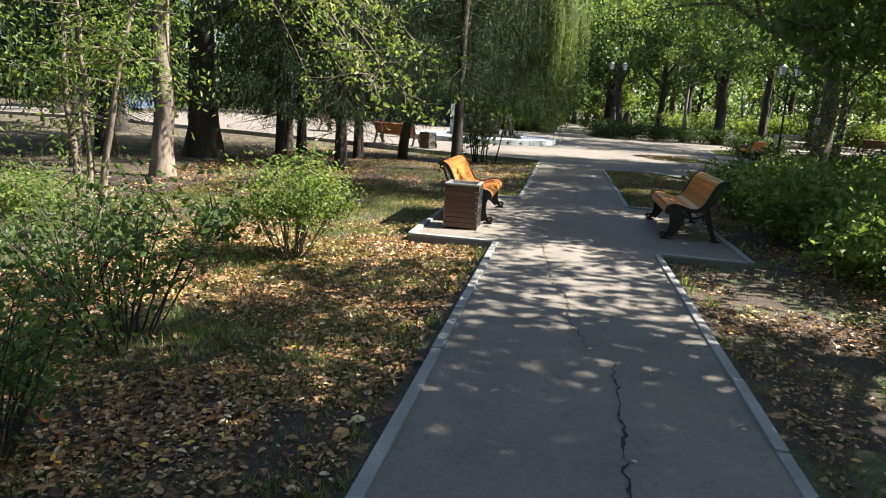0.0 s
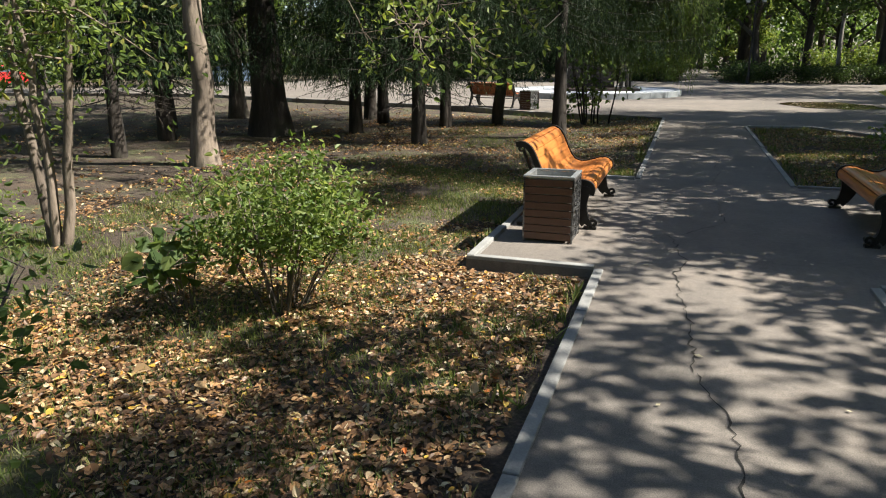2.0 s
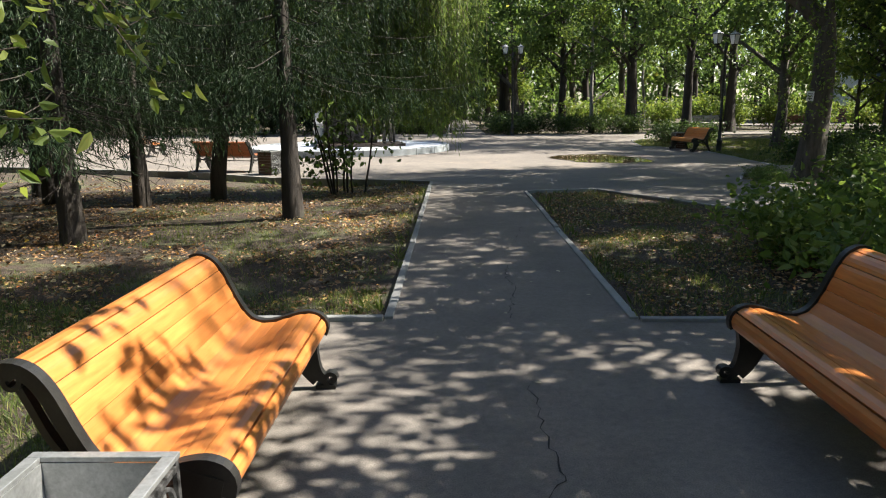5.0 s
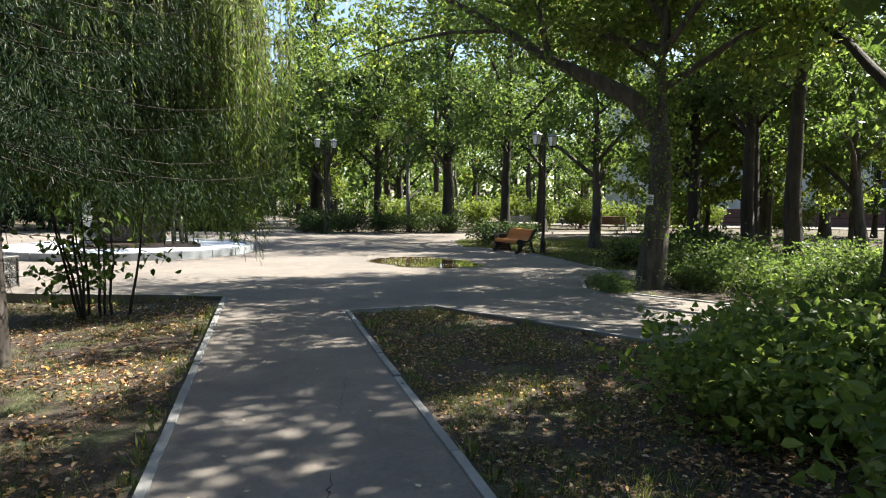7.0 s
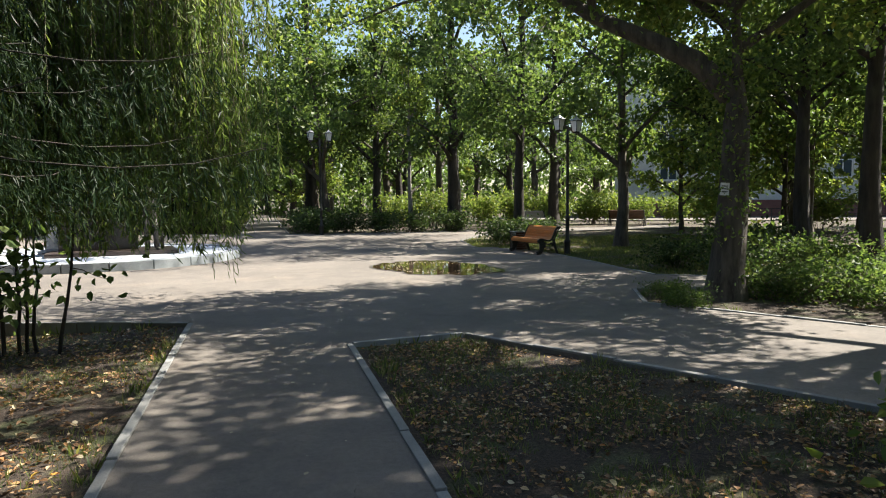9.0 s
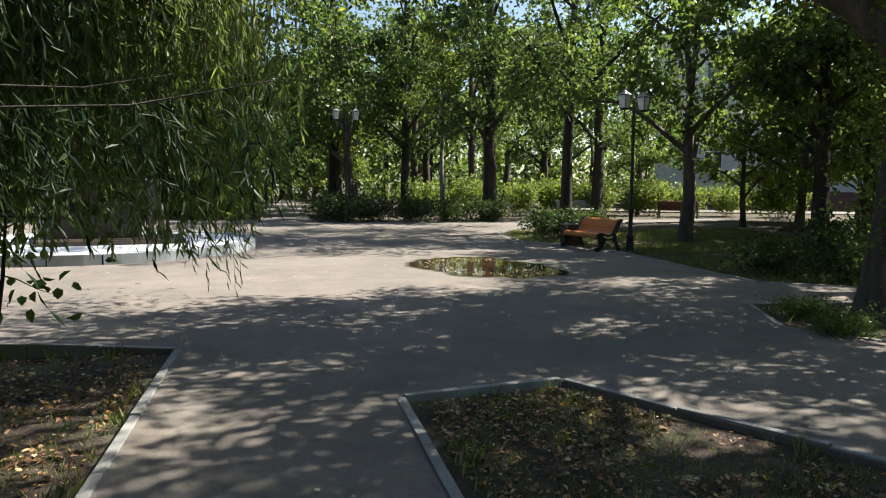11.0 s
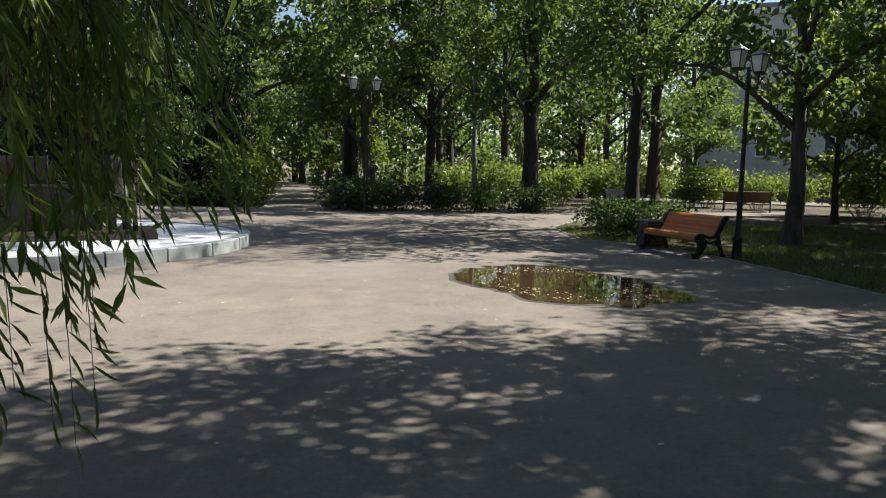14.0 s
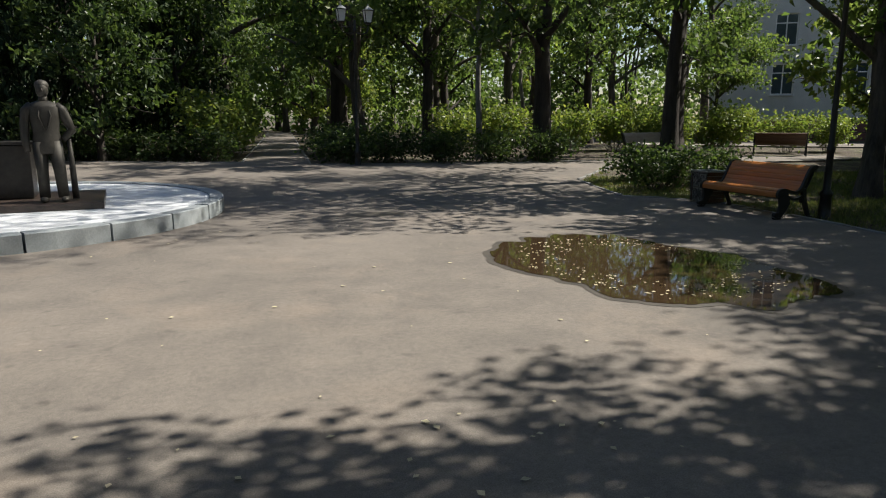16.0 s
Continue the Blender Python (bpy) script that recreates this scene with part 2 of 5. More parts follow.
M["glass"] = plain_gloss("window_glass", (0.05, 0.07, 0.08), 0.06)
M["water"] = plain_gloss("puddle_water", (0.045, 0.029, 0.016), 0.03)
M["wet"] = surface("wet_asphalt", [(0.3, (0.035, 0.03, 0.025)), (0.7, (0.075, 0.065, 0.053))], 3.0, 120.0, 0.6, strength=0.3, dist=0.004)
M["car_red"] = plain_gloss("red_car_paint", (0.4, 0.03, 0.03), 0.25)
M["car_blue"] = plain_gloss("blue_car_paint", (0.1, 0.14, 0.2), 0.25)
M["car_white"] = plain_gloss("white_car_paint", (0.7, 0.72, 0.74), 0.25)


# ---- mesh helpers ----
def mesh_np(name, verts, faces, mat, smooth=False):
    """A mesh from arrays: verts (n, 3), faces (m, k) with k the same for all."""
    verts, faces = np.asarray(verts, np.float32), np.asarray(faces, np.int32)
    me = bpy.data.meshes.new(name)
    me.vertices.add(len(verts))
    me.vertices.foreach_set("co", verts.ravel())
    k = faces.shape[1]
    me.loops.add(faces.size)
    me.loops.foreach_set("vertex_index", faces.ravel())
    me.polygons.add(len(faces))
    me.polygons.foreach_set("loop_start", np.arange(0, faces.size, k, dtype=np.int32))
    me.polygons.foreach_set("loop_total", np.full(len(faces), k, np.int32))
    me.polygons.foreach_set("use_smooth", np.full(len(faces), smooth))
    me.update(calc_edges=True)
    me.validate()
    me.materials.append(mat)
    return me


def bm_mesh(name, bm, mat, smooth=False):
    bmesh.ops.recalc_face_normals(bm, faces=bm.faces)
    me = bpy.data.meshes.new(name)
    bm.to_mesh(me)
    bm.free()
    me.materials.append(mat)
    if smooth:
        me.polygons.foreach_set("use_smooth", np.ones(len(me.polygons), bool))
    return me


def part(name, me, parent=None, m=None, label=""):
    ob = new(name, me)
    if parent is not None:
        ob.parent = parent
    if m is not None:
        ob.matrix_basis = m
    return tagged(ob, label)


def box(bm, lo, hi, bevel=0.0, m=None):
    r = bmesh.ops.create_cube(bm, size=1.0)
    vs = r["verts"]
    s = Vector(hi) - Vector(lo)
    c = (Vector(hi) + Vector(lo)) / 2
    for v in vs:
        v.co = Vector((v.co.x * s.x, v.co.y * s.y, v.co.z * s.z)) + c
    if bevel:
        es = {e for v in vs for e in v.link_edges}
        r2 = bmesh.ops.bevel(bm, geom=list(es), offset=bevel, segments=2, affect="EDGES", profile=0.6)
        vs = list({v for f in r2["faces"] for v in f.verts} | {v for v in vs if v.is_valid})
    if m is not None:
        bmesh.ops.transform(bm, matrix=m, verts=vs)


def box_mesh(name, lo, hi, mat, bevel=0.0):
    bm = bmesh.new()
    box(bm, lo, hi, bevel)
    return bm_mesh(name, bm, mat)


def tube(points, radii, sides=6):
    """Arrays of a tapered tube along a line of points."""
    p = np.asarray(points, float)
    n = len(p)
    r = np.broadcast_to(np.asarray(radii, float), (n,))
    tan = np.gradient(p, axis=0)
    tan /= np.linalg.norm(tan, axis=1)[:, None] + 1e-9
    ref = np.array([0.31, 0.95, 0.05]) if abs(tan[0] @ np.array([0.31, 0.95, 0.05])) < 0.9 else np.array([1.0, 0, 0])
    u = np.cross(tan, ref)
    u /= np.linalg.norm(u, axis=1)[:, None] + 1e-9
    w = np.cross(tan, u)
    a = np.linspace(0, 2 * np.pi, sides, endpoint=False)
    ring = np.cos(a)[None, :, None] * u[:, None] + np.sin(a)[None, :, None] * w[:, None]
    v = (p[:, None] + r[:, None, None] * ring).reshape(-1, 3)
    i, j = np.meshgrid(np.arange(n - 1), np.arange(sides), indexing="ij")
    k = (j + 1) % sides
    f = np.stack([i * sides + j, i * sides + k, (i + 1) * sides + k, (i + 1) * sides + j], -1).reshape(-1, 4)
    return v, f


def join(parts):
    vs, fs, o = [], [], 0
    for v, f in parts:
        vs.append(v)
        fs.append(f + o)
        o += len(v)
    return np.vstack(vs), np.vstack(fs)


def tubes_mesh(name, lines, mat, sides=6):
    return mesh_np(name, *join([tube(p, r, sides) for p, r in lines]), mat, True)


def leaf_arrays(rng, pos, axis, length, width, fold=0.25, roll=None, oval=False):
    """Folded leaf blades: at pos, along axis, two halves hinged at the midrib; oval blades have a rounder outline."""
    n = len(pos)
    axis = axis / (np.linalg.norm(axis, axis=1)[:, None] + 1e-9)
    rnd = rng.normal(size=(n, 3)) if roll is None else roll
    side = np.cross(axis, rnd)
    side /= np.linalg.norm(side, axis=1)[:, None] + 1e-9
    up = np.cross(side, axis)
    L = np.asarray(length).reshape(-1, 1) * np.ones((n, 1))
    W = np.asarray(width).reshape(-1, 1) * np.ones((n, 1))
    if oval:
        near, far = pos + axis * L * 0.26, pos + axis * L * 0.64
        a, c, lift = side * W * 0.47, side * W * 0.4, up * W * fold
        tip = pos + axis * L - up * L * 0.12
        v = np.stack([pos, near + a + lift, far + c + lift * 0.8, tip, far - c + lift * 0.8, near - a + lift], 1).reshape(-1, 3)
        b = np.arange(n)[:, None] * 6
        return v, np.vstack([b + np.array([[0, 1, 2, 3]]), b + np.array([[0, 3, 4, 5]])])
    mid = pos + axis * L * 0.45
    v = np.stack([pos, mid + side * W * 0.5 + up * W * fold, pos + axis * L, mid - side * W * 0.5 + up * W * fold], 1).reshape(-1, 3)
    b = np.arange(n)[:, None] * 4
    f = np.vstack([b + np.array([[0, 1, 2]]), b + np.array([[0, 2, 3]])])
    return v, f


def leaves_mesh(name, rng, pos, axis, length, width, mat, fold=0.25, roll=None, oval=False):
    return mesh_np(name, *leaf_arrays(rng, pos, axis, length, width, fold, roll, oval), mat)


# ---- ground and paving ----
from mathutils.geometry import tessellate_polygon

def rise(y):
    """The ground climbs a little towards the far hedge."""
    f = np.clip((np.asarray(y, float) - 25.0) / 10.0, 0, 1)
    return 0.22 * f * f * (3 - 2 * f)


def lawn_height(x, y):
    """Lawns lie a little under the paving, lower still beside the western bay."""
    d = -0.042 - 0.02 * np.sin(x * 0.9 + 1.3) * np.cos(y * 0.7) - 0.01 * np.sin(x * 2.3 + y * 1.9)
    return d + rise(y) - 0.105 / (1 + np.exp(np.clip((x + 1.9) * 2.2, -60, 60)))


def ground_sheet():
    def axis(lo, hi, step):
        core = np.arange(lo, hi, step)
        out = np.array([8, 20, 45, 100, 220, 500, 1500], float)
        return np.concatenate([lo - out[::-1], core, hi + out])
    gx, gy = axis(-26, 32, 0.5), axis(-16, 60, 0.5)
    X, Y = np.meshgrid(gx, gy, indexing="ij")
    V = np.stack([X, Y, lawn_height(X, Y)], -1).reshape(-1, 3)
    n, m = X.shape
    i, j = np.meshgrid(np.arange(n - 1), np.arange(m - 1), indexing="ij")
    F = np.stack([i * m + j, (i + 1) * m + j, (i + 1) * m + j + 1, i * m + j + 1], -1).reshape(-1, 4)
    ob = new("ground", mesh_np("ground", V, F, M["lawn"], True))
    return tagged(ob, "bare soil and thin grass under park trees", "ground", kind="structure")


def fill(bm, ring):
    """Triangles over a ring of vertices that may have inward corners, facing up."""
    for t in tessellate_polygon([[v.co for v in ring]]):
        f = bm.faces.new([ring[k] for k in t])
        f.normal_update()
        if f.normal.z < 0:
            f.normal_flip()


def slab(name, outline, top, depth, mat, label, category):
    bm = bmesh.new()
    up = [bm.verts.new((x, y, top)) for x, y in outline]
    dn = [bm.verts.new((x, y, top - depth)) for x, y in outline]
    fill(bm, up)
    for i in range(len(up)):
        j = (i + 1) % len(up)
        bm.faces.new((up[i], dn[i], dn[j], up[j]))
    for y in range(25, 37):
        bmesh.ops.bisect_plane(bm, geom=bm.verts[:] + bm.edges[:] + bm.faces[:], plane_co=(0, y, 0), plane_no=(0, 1, 0))
    for v in bm.verts:
        v.co.z += float(rise(v.co.y))
    return tagged(new(name, bm_mesh(name, bm, mat)), label, category, kind="structure")


ground_sheet()
WEST_BAY = [(-1.0, 3.92), (-2.06, 3.92), (-2.06, -0.5), (-1.0, -0.5)]
OUTLINE = [(-1.0, -16.0), (1.0, -16.0), (1.0, -0.38), (2.05, -0.42), (2.05, 3.83), (1.0, 3.86), (1.0, 12.15), (2.39, 12.33),
           (4.5, 8.75), (9.5, 0.3), (13.2, 1.8), (5.9, 13.9), (6.55, 15.35), (15.5, 14.2), (15.5, 15.4), (9.4, 16.6), (8.2, 17.3),
           (8.5, 22.3), (8.4, 25.6), (7.1, 26.6), (7.4, 29.4), (9.6, 32.2), (20.0, 33.4), (20.0, 35.4), (7.0, 34.0), (1.2, 34.6),
           (1.2, 80.0), (-0.9, 80.0), (-0.9, 36.0), (-4.0, 36.8), (-14.0, 41.0), (-24.0, 36.0), (-24.0, 23.0), (-7.7, 17.2), (-4.8, 15.3), (-2.5, 14.7), (-1.0, 14.2),
           *WEST_BAY]
slab("road_paving", OUTLINE, 0.0, 0.3, M["asphalt"], "worn grey asphalt footpath widening into a plaza", "paving")


def kerb_stone_mesh(length, height):
    bm = bmesh.new()
    box(bm, (0.004, 0.0, -height), (length - 0.004, 0.072, 0.0), 0.008)
    return bm_mesh("kerb_stone", bm, M["kerb"])


KERB_MESHES = {}


def kerb(points, top, height=0.24, label="pale concrete kerb stones along the asphalt"):
    """Kerb stones of about a metre along a line, on its left-hand side."""
    base = tagged(new("kerb"), label, "kerb", kind="structure")
    for (x0, y0), (x1, y1) in zip(points, points[1:]):
        d = math.hypot(x1 - x0, y1 - y0)
        n = max(1, round(d))
        L = round(d / n, 3)
        a = math.degrees(math.atan2(y1 - y0, x1 - x0))
        if (L, height) not in KERB_MESHES:
            KERB_MESHES[L, height] = kerb_stone_mesh(L, height)
        for i in range(n):
            f = i / n
            part("kerb_stone", KERB_MESHES[L, height], base,
                 pose(x0 + (x1 - x0) * f, y0 + (y1 - y0) * f, top + float(rise(y0 + (y1 - y0) * (f + 0.5 / n))) + random.uniform(-0.006, 0.006), 0, random.uniform(-0.5, 0.5), a + random.uniform(-0.3, 0.3)))


O = OUTLINE
kerb(O[1:3], 0.014)
kerb(O[2:6], 0.03)
kerb(O[5:10], 0.018)
kerb(O[10:14], 0.018)
kerb(O[14:23], 0.018)
kerb(O[23:27], 0.018)
kerb(O[27:31], 0.018)
kerb(O[31:37], 0.018)
kerb([O[36], O[37]], 0.014)
kerb(O[37:41], 0.035, 0.28)
kerb([O[40], O[0]], 0.014)


def crack(points, width):
    """A jagged crack that follows a line, wider here, narrower there."""
    rng = np.random.default_rng(int(abs(points[0][1]) * 100) + 3)
    p = [np.array(points[0], float)]
    for a, b in zip(points, points[1:]):
        a, b = np.array(a, float), np.array(b, float)
        n = max(2, int(np.linalg.norm(b - a) / 0.05))
        for i in range(1, n + 1):
            p.append(a + (b - a) * i / n + rng.normal(0, 0.013, 2))
    p = np.array(p)
    t = np.gradient(p, axis=0)
    t /= np.linalg.norm(t, axis=1)[:, None] + 1e-9
    side = np.stack([-t[:, 1], t[:, 0]], 1)
    w = width * 0.6 * (0.25 + rng.random(len(p)) ** 1.8)[:, None]
    w[0], w[-1] = 0.001, 0.001
    l, r = p + side * w, p - side * w
    V = np.concatenate([np.c_[l, np.full(len(p), 0.004)], np.c_[r, np.full(len(p), 0.004)]])
    n = len(p)
    F = [[i, i + n, i + n + 1, i + 1] for i in range(n - 1)]
    tagged(new("pavement_crack", mesh_np("pavement_crack", V, F, M["crack"])), "dark jagged crack in the asphalt footpath", "crack", kind="structure")


crack([(0.14, -7.2), (0.17, -5.84), (0.19, -4.94), (0.22, -4.21)], 0.016)
crack([(0.06, -4.1), (-0.08, -3.4), (-0.1, -2.66), (-0.27, -2.2)], 0.009)
crack([(-0.27, -2.2), (-0.28, -1.5), (-0.36, -0.9), (-0.38, -0.4), (-0.3, 0.0), (-0.36, 0.12), (-0.43, 0.69)], 0.013)
crack([(-0.43, 0.69), (-0.26, 1.05), (0.05, 1.5), (0.03, 2.0), (0.02, 2.58)], 0.009)
crack([(-0.43, 0.69), (-0.52, 0.9)], 0.006)
crack([(0.0, 3.9), (0.05, 4.4), (0.13, 4.8), (0.06, 5.25), (0.12, 5.75)], 0.01)
crack([(0.3, 7.0), (0.4, 7.6), (0.5, 8.2)], 0.006)


def blob(cx, cy, a, b, turn, n, amp, seed):
    out = []
    for i in range(n):
        th = 2 * math.pi * i / n
        r = 1 + amp * noise.noise(Vector((math.cos(th) * 1.7 + seed, math.sin(th) * 1.7, seed))) + amp * 0.38 * noise.noise(Vector((math.cos(th) * 5, math.sin(th) * 5 + seed, 1))) + amp * 0.13 * noise.noise(Vector((math.cos(th) * 15, math.sin(th) * 15 + seed, 3)))
        x, y = a * r * math.cos(th), b * r * math.sin(th)
        out.append((cx + x * math.cos(turn) - y * math.sin(turn), cy + x * math.sin(turn) + y * math.cos(turn)))
    return out


def flat_blob(name, pts, z, mat, label, category, kind=""):
    bm = bmesh.new()
    fill(bm, [bm.verts.new((x, y, z)) for x, y in pts])
    return tagged(new(name, bm_mesh(name, bm, mat)), label, category, kind=kind)


flat_blob("wet_rim", blob(4.12, 20.6, 1.41, 1.94, 0.26, 150, 0.28, 4.2), 0.004, M["wet"], "damp dark asphalt round the puddle", "pavement", "structure")
flat_blob("puddle", blob(4.12, 20.6, 1.33, 1.85, 0.26, 150, 0.29, 4.2), 0.008, M["water"], "shallow brown puddle with floating leaves on asphalt", "puddle")
flat_blob("damp_patch", blob(1.76, 25.1, 0.55, 0.25, 0.1, 30, 0.3, 1.2), 0.004, M["wet"], "small damp patch on the asphalt", "pavement", "structure")


# ---- trees ----
def wobble_line(rng, start, end, n, amp, sag=0.0):
    f = np.linspace(0, 1, n)[:, None]
    p = np.array(start) * (1 - f) + np.array(end) * f
    q = rng.normal(0, amp, (n, 3)).cumsum(0) * 0.5
    q -= f * q[-1]
    p = p + q
    p[:, 2] += sag * np.sin(f[:, 0] * math.pi)
    return p


def broadleaf(seed, height, fork, radius, crown, n_leaves, leaf, low=0.0, lean=(0, 0), limbs=8, thick_limbs=()):
    """Lines of trunk and limbs, and the places of the leaves, of a park tree."""
    rng = np.random.default_rng(seed)
    lines, tips = [], []
    top = np.array([lean[0], lean[1], height * 0.82])
    trunk = wobble_line(rng, (0, 0, -0.25), top, 12, 0.06 * height / 8)
    trunk[0, :2], trunk[1, :2] = 0, trunk[1, :2] * 0.3
    fr = np.linspace(0, 1, 12)
    rad = radius * (1 - 0.85 * fr) * (1 + 0.5 * np.exp(-fr * 22))
    lines.append((trunk, rad))
    for i in range(limbs):
        h = fork + (height * 0.75 - fork) * (i / limbs) ** 1.1
        k = h / (height * 0.82)
        base = np.array([np.interp(k, fr, trunk[:, c]) for c in range(3)])
        r0 = float(np.interp(k, fr, rad)) * rng.uniform(0.45, 0.7)
        a = i * 2.4 + rng.uniform(-0.5, 0.5)
        out = crown * rng.uniform(0.65, 1.05) * (1 - 0.45 * i / limbs)
        rise = rng.uniform(0.25, 0.75) * out + (0.4 if i > 1 else low)
        end = base + np.array([math.cos(a) * out, math.sin(a) * out, rise])
        limb = wobble_line(rng, base, end, 7, 0.09, out * 0.12)
        lines.append((limb, np.linspace(r0, 0.015, 7)))
        for j in range(6):
            f = rng.uniform(0.3, 1.0)
            b = np.array([np.interp(f, np.linspace(0, 1, 7), limb[:, c]) for c in range(3)])
            v = rng.normal(0, 1, 3)
            v[2] = v[2] * 0.5 + 0.15
            v = v / np.linalg.norm(v) * crown * rng.uniform(0.2, 0.45)
            tw = wobble_line(rng, b, b + v, 4, 0.04)
            lines.append((tw, np.linspace(r0 * 0.3 * (1.1 - f) + 0.008, 0.004, 4)))
            tips += [tw[1], tw[2], tw[3], tw[3]]
    for t in trunk[-4:]:
        tips += [t] * 6
    tips = np.array(tips)
    c = tips[rng.integers(0, len(tips), n_leaves)]
    pos = c + rng.normal(0, 1, (n_leaves, 3)) * np.array([0.55, 0.55, 0.4]) * (0.12 + 0.09 * crown)
    axis = rng.normal(0, 1, (n_leaves, 3)) + np.array([0, 0, -0.5])
    size = leaf * rng.uniform(0.6, 1.25, n_leaves)
    return rng, lines, pos, axis, size


def tree_meshes(spec, bark, leaf_mat, ratio=0.62, sides=7, thin=0.0):
    """Trunk and crown of a tree; limbs thinner than thin are left out in far trees."""
    rng, lines, pos, axis, size = broadleaf(**spec)
    lines = [ln for ln in lines if ln[1][0] > thin]
    return tubes_mesh("trunk", lines, M[bark], sides), leaves_mesh("crown", rng, pos, axis, size, size * ratio, M[leaf_mat], 0.2)


def plant(name, meshes, x, y, turn, scale, label, category="tree", group="", z=None):
    base = tagged(new(name), label, category, group)
    base.matrix_basis = pose(x, y, float(lawn_height(x, y)) if z is None else z, 0, 0, turn) @ Matrix.Scale(scale, 4)
    for n, me in zip(("trunk", "crown"), meshes):
        part(n, me, base)
    return base


KINDS = {
    "tall": tree_meshes(dict(seed=11, height=13, fork=2.9, radius=0.24, crown=3.8, n_leaves=10500, leaf=0.14, limbs=10), "bark", "leaf"),
    "tall_dark": tree_meshes(dict(seed=12, height=14, fork=2.7, radius=0.27, crown=3.5, n_leaves=10500, leaf=0.145, limbs=11), "bark_dark", "leaf_dark"),
    "forked": tree_meshes(dict(seed=13, height=10, fork=2.2, radius=0.22, crown=3.6, n_leaves=15000, leaf=0.15, limbs=9, lean=(0.6, 0.3)), "bark", "leaf"),
    # The next four kinds are made to cast shade, mostly from out of view.
    "shade": tree_meshes(dict(seed=19, height=13.5, fork=4.2, radius=0.25, crown=3.9, n_leaves=14500, leaf=0.17, limbs=11), "bark_dark", "leaf_dark"),
    "high": tree_meshes(dict(seed=24, height=18, fork=9.5, radius=0.24, crown=3.5, n_leaves=11000, leaf=0.17, limbs=11), "bark_dark", "leaf_dark"),
    "low_shade": tree_meshes(dict(seed=20, height=6.9, fork=2.2, radius=0.13, crown=2.7, n_leaves=9000, leaf=0.16, limbs=10), "bark", "leaf_dark"),
    "low_thin": tree_meshes(dict(seed=26, height=6.9, fork=2.2, radius=0.13, crown=2.7, n_leaves=3600, leaf=0.17, limbs=10), "bark", "leaf_dark"),
    "slim": tree_meshes(dict(seed=14, height=11, fork=4.0, radius=0.13, crown=2.3, n_leaves=5000, leaf=0.15, limbs=8), "bark_birch", "leaf"),
    "ring": tree_meshes(dict(seed=17, height=14, fork=2.4, radius=0.26, crown=4.2, n_leaves=2600, leaf=0.45, limbs=11), "bark_dark", "leaf", 0.62, 4, 0.03),
    "ring_dark": tree_meshes(dict(seed=18, height=12, fork=1.2, radius=0.24, crown=4.2, n_leaves=2600, leaf=0.45, limbs=12, low=-0.5), "bark_dark", "leaf_dark", 0.62, 4, 0.03),
    "bushy": tree_meshes(dict(seed=15, height=8, fork=1.3, radius=0.14, crown=3.0, n_leaves=12000, leaf=0.14, limbs=11, low=-0.3), "bark", "leaf_bright"),
    "bushy_dark": tree_meshes(dict(seed=16, height=8.5, fork=1.2, radius=0.15, crown=3.2, n_leaves=13000, leaf=0.15, limbs=11, low=-0.4), "bark_dark", "leaf_deep"),
}
# Far copies of the tall and forked trees get darker, shaded leaf tones.
MID = {
    "tall": tree_meshes(dict(seed=11, height=13, fork=2.9, radius=0.24, crown=3.8, n_leaves=4600, leaf=0.24, limbs=10), "bark", "leaf_dark", 0.62, 5, 0.014),
    "tall_dark": tree_meshes(dict(seed=12, height=14, fork=2.7, radius=0.27, crown=3.5, n_leaves=4600, leaf=0.24, limbs=11), "bark_dark", "leaf_far_shade", 0.62, 5, 0.014),
    "forked": tree_meshes(dict(seed=13, height=10, fork=2.2, radius=0.22, crown=3.6, n_leaves=4400, leaf=0.23, limbs=9, lean=(0.6, 0.3)), "bark", "leaf_dark", 0.62, 5, 0.014),
    "bushy": tree_meshes(dict(seed=15, height=8, fork=1.3, radius=0.14, crown=3.0, n_leaves=4400, leaf=0.23, limbs=11, low=-0.3), "bark", "leaf_bright", 0.62, 4, 0.02),
    "bushy_dark": tree_meshes(dict(seed=16, height=8.5, fork=1.2, radius=0.15, crown=3.2, n_leaves=4400, leaf=0.24, limbs=11, low=-0.4), "bark_dark", "leaf_deep", 0.62, 4, 0.02),
}
LABELS = {
    "tall": "tall leafy park tree with grey ridged bark",
    "tall_dark": "tall dense park tree with dark bark and leaves",
    "forked": "low-forked leafy park tree with a leaning stem",
    "shade": "tall tree with a high dense crown, placed for its shade",
    "high": "unseen very tall tree, bare-stemmed with a high crown, added for shade",
    "low_shade": "small dense-crowned tree behind the shrubs, added for shade or cover",
    "low_thin": "small open-crowned tree behind the shrubs, unseen, added for dappled shade",
    "slim": "slim pale-barked tree with a thin crown",
    "ring": "tall tree in the wood round the park", "ring_dark": "dark dense tree in the wood round the park",
    "bushy": "young tree with bright sunlit leaves low down",
    "bushy_dark": "young tree with dark dense leaves low down",
}
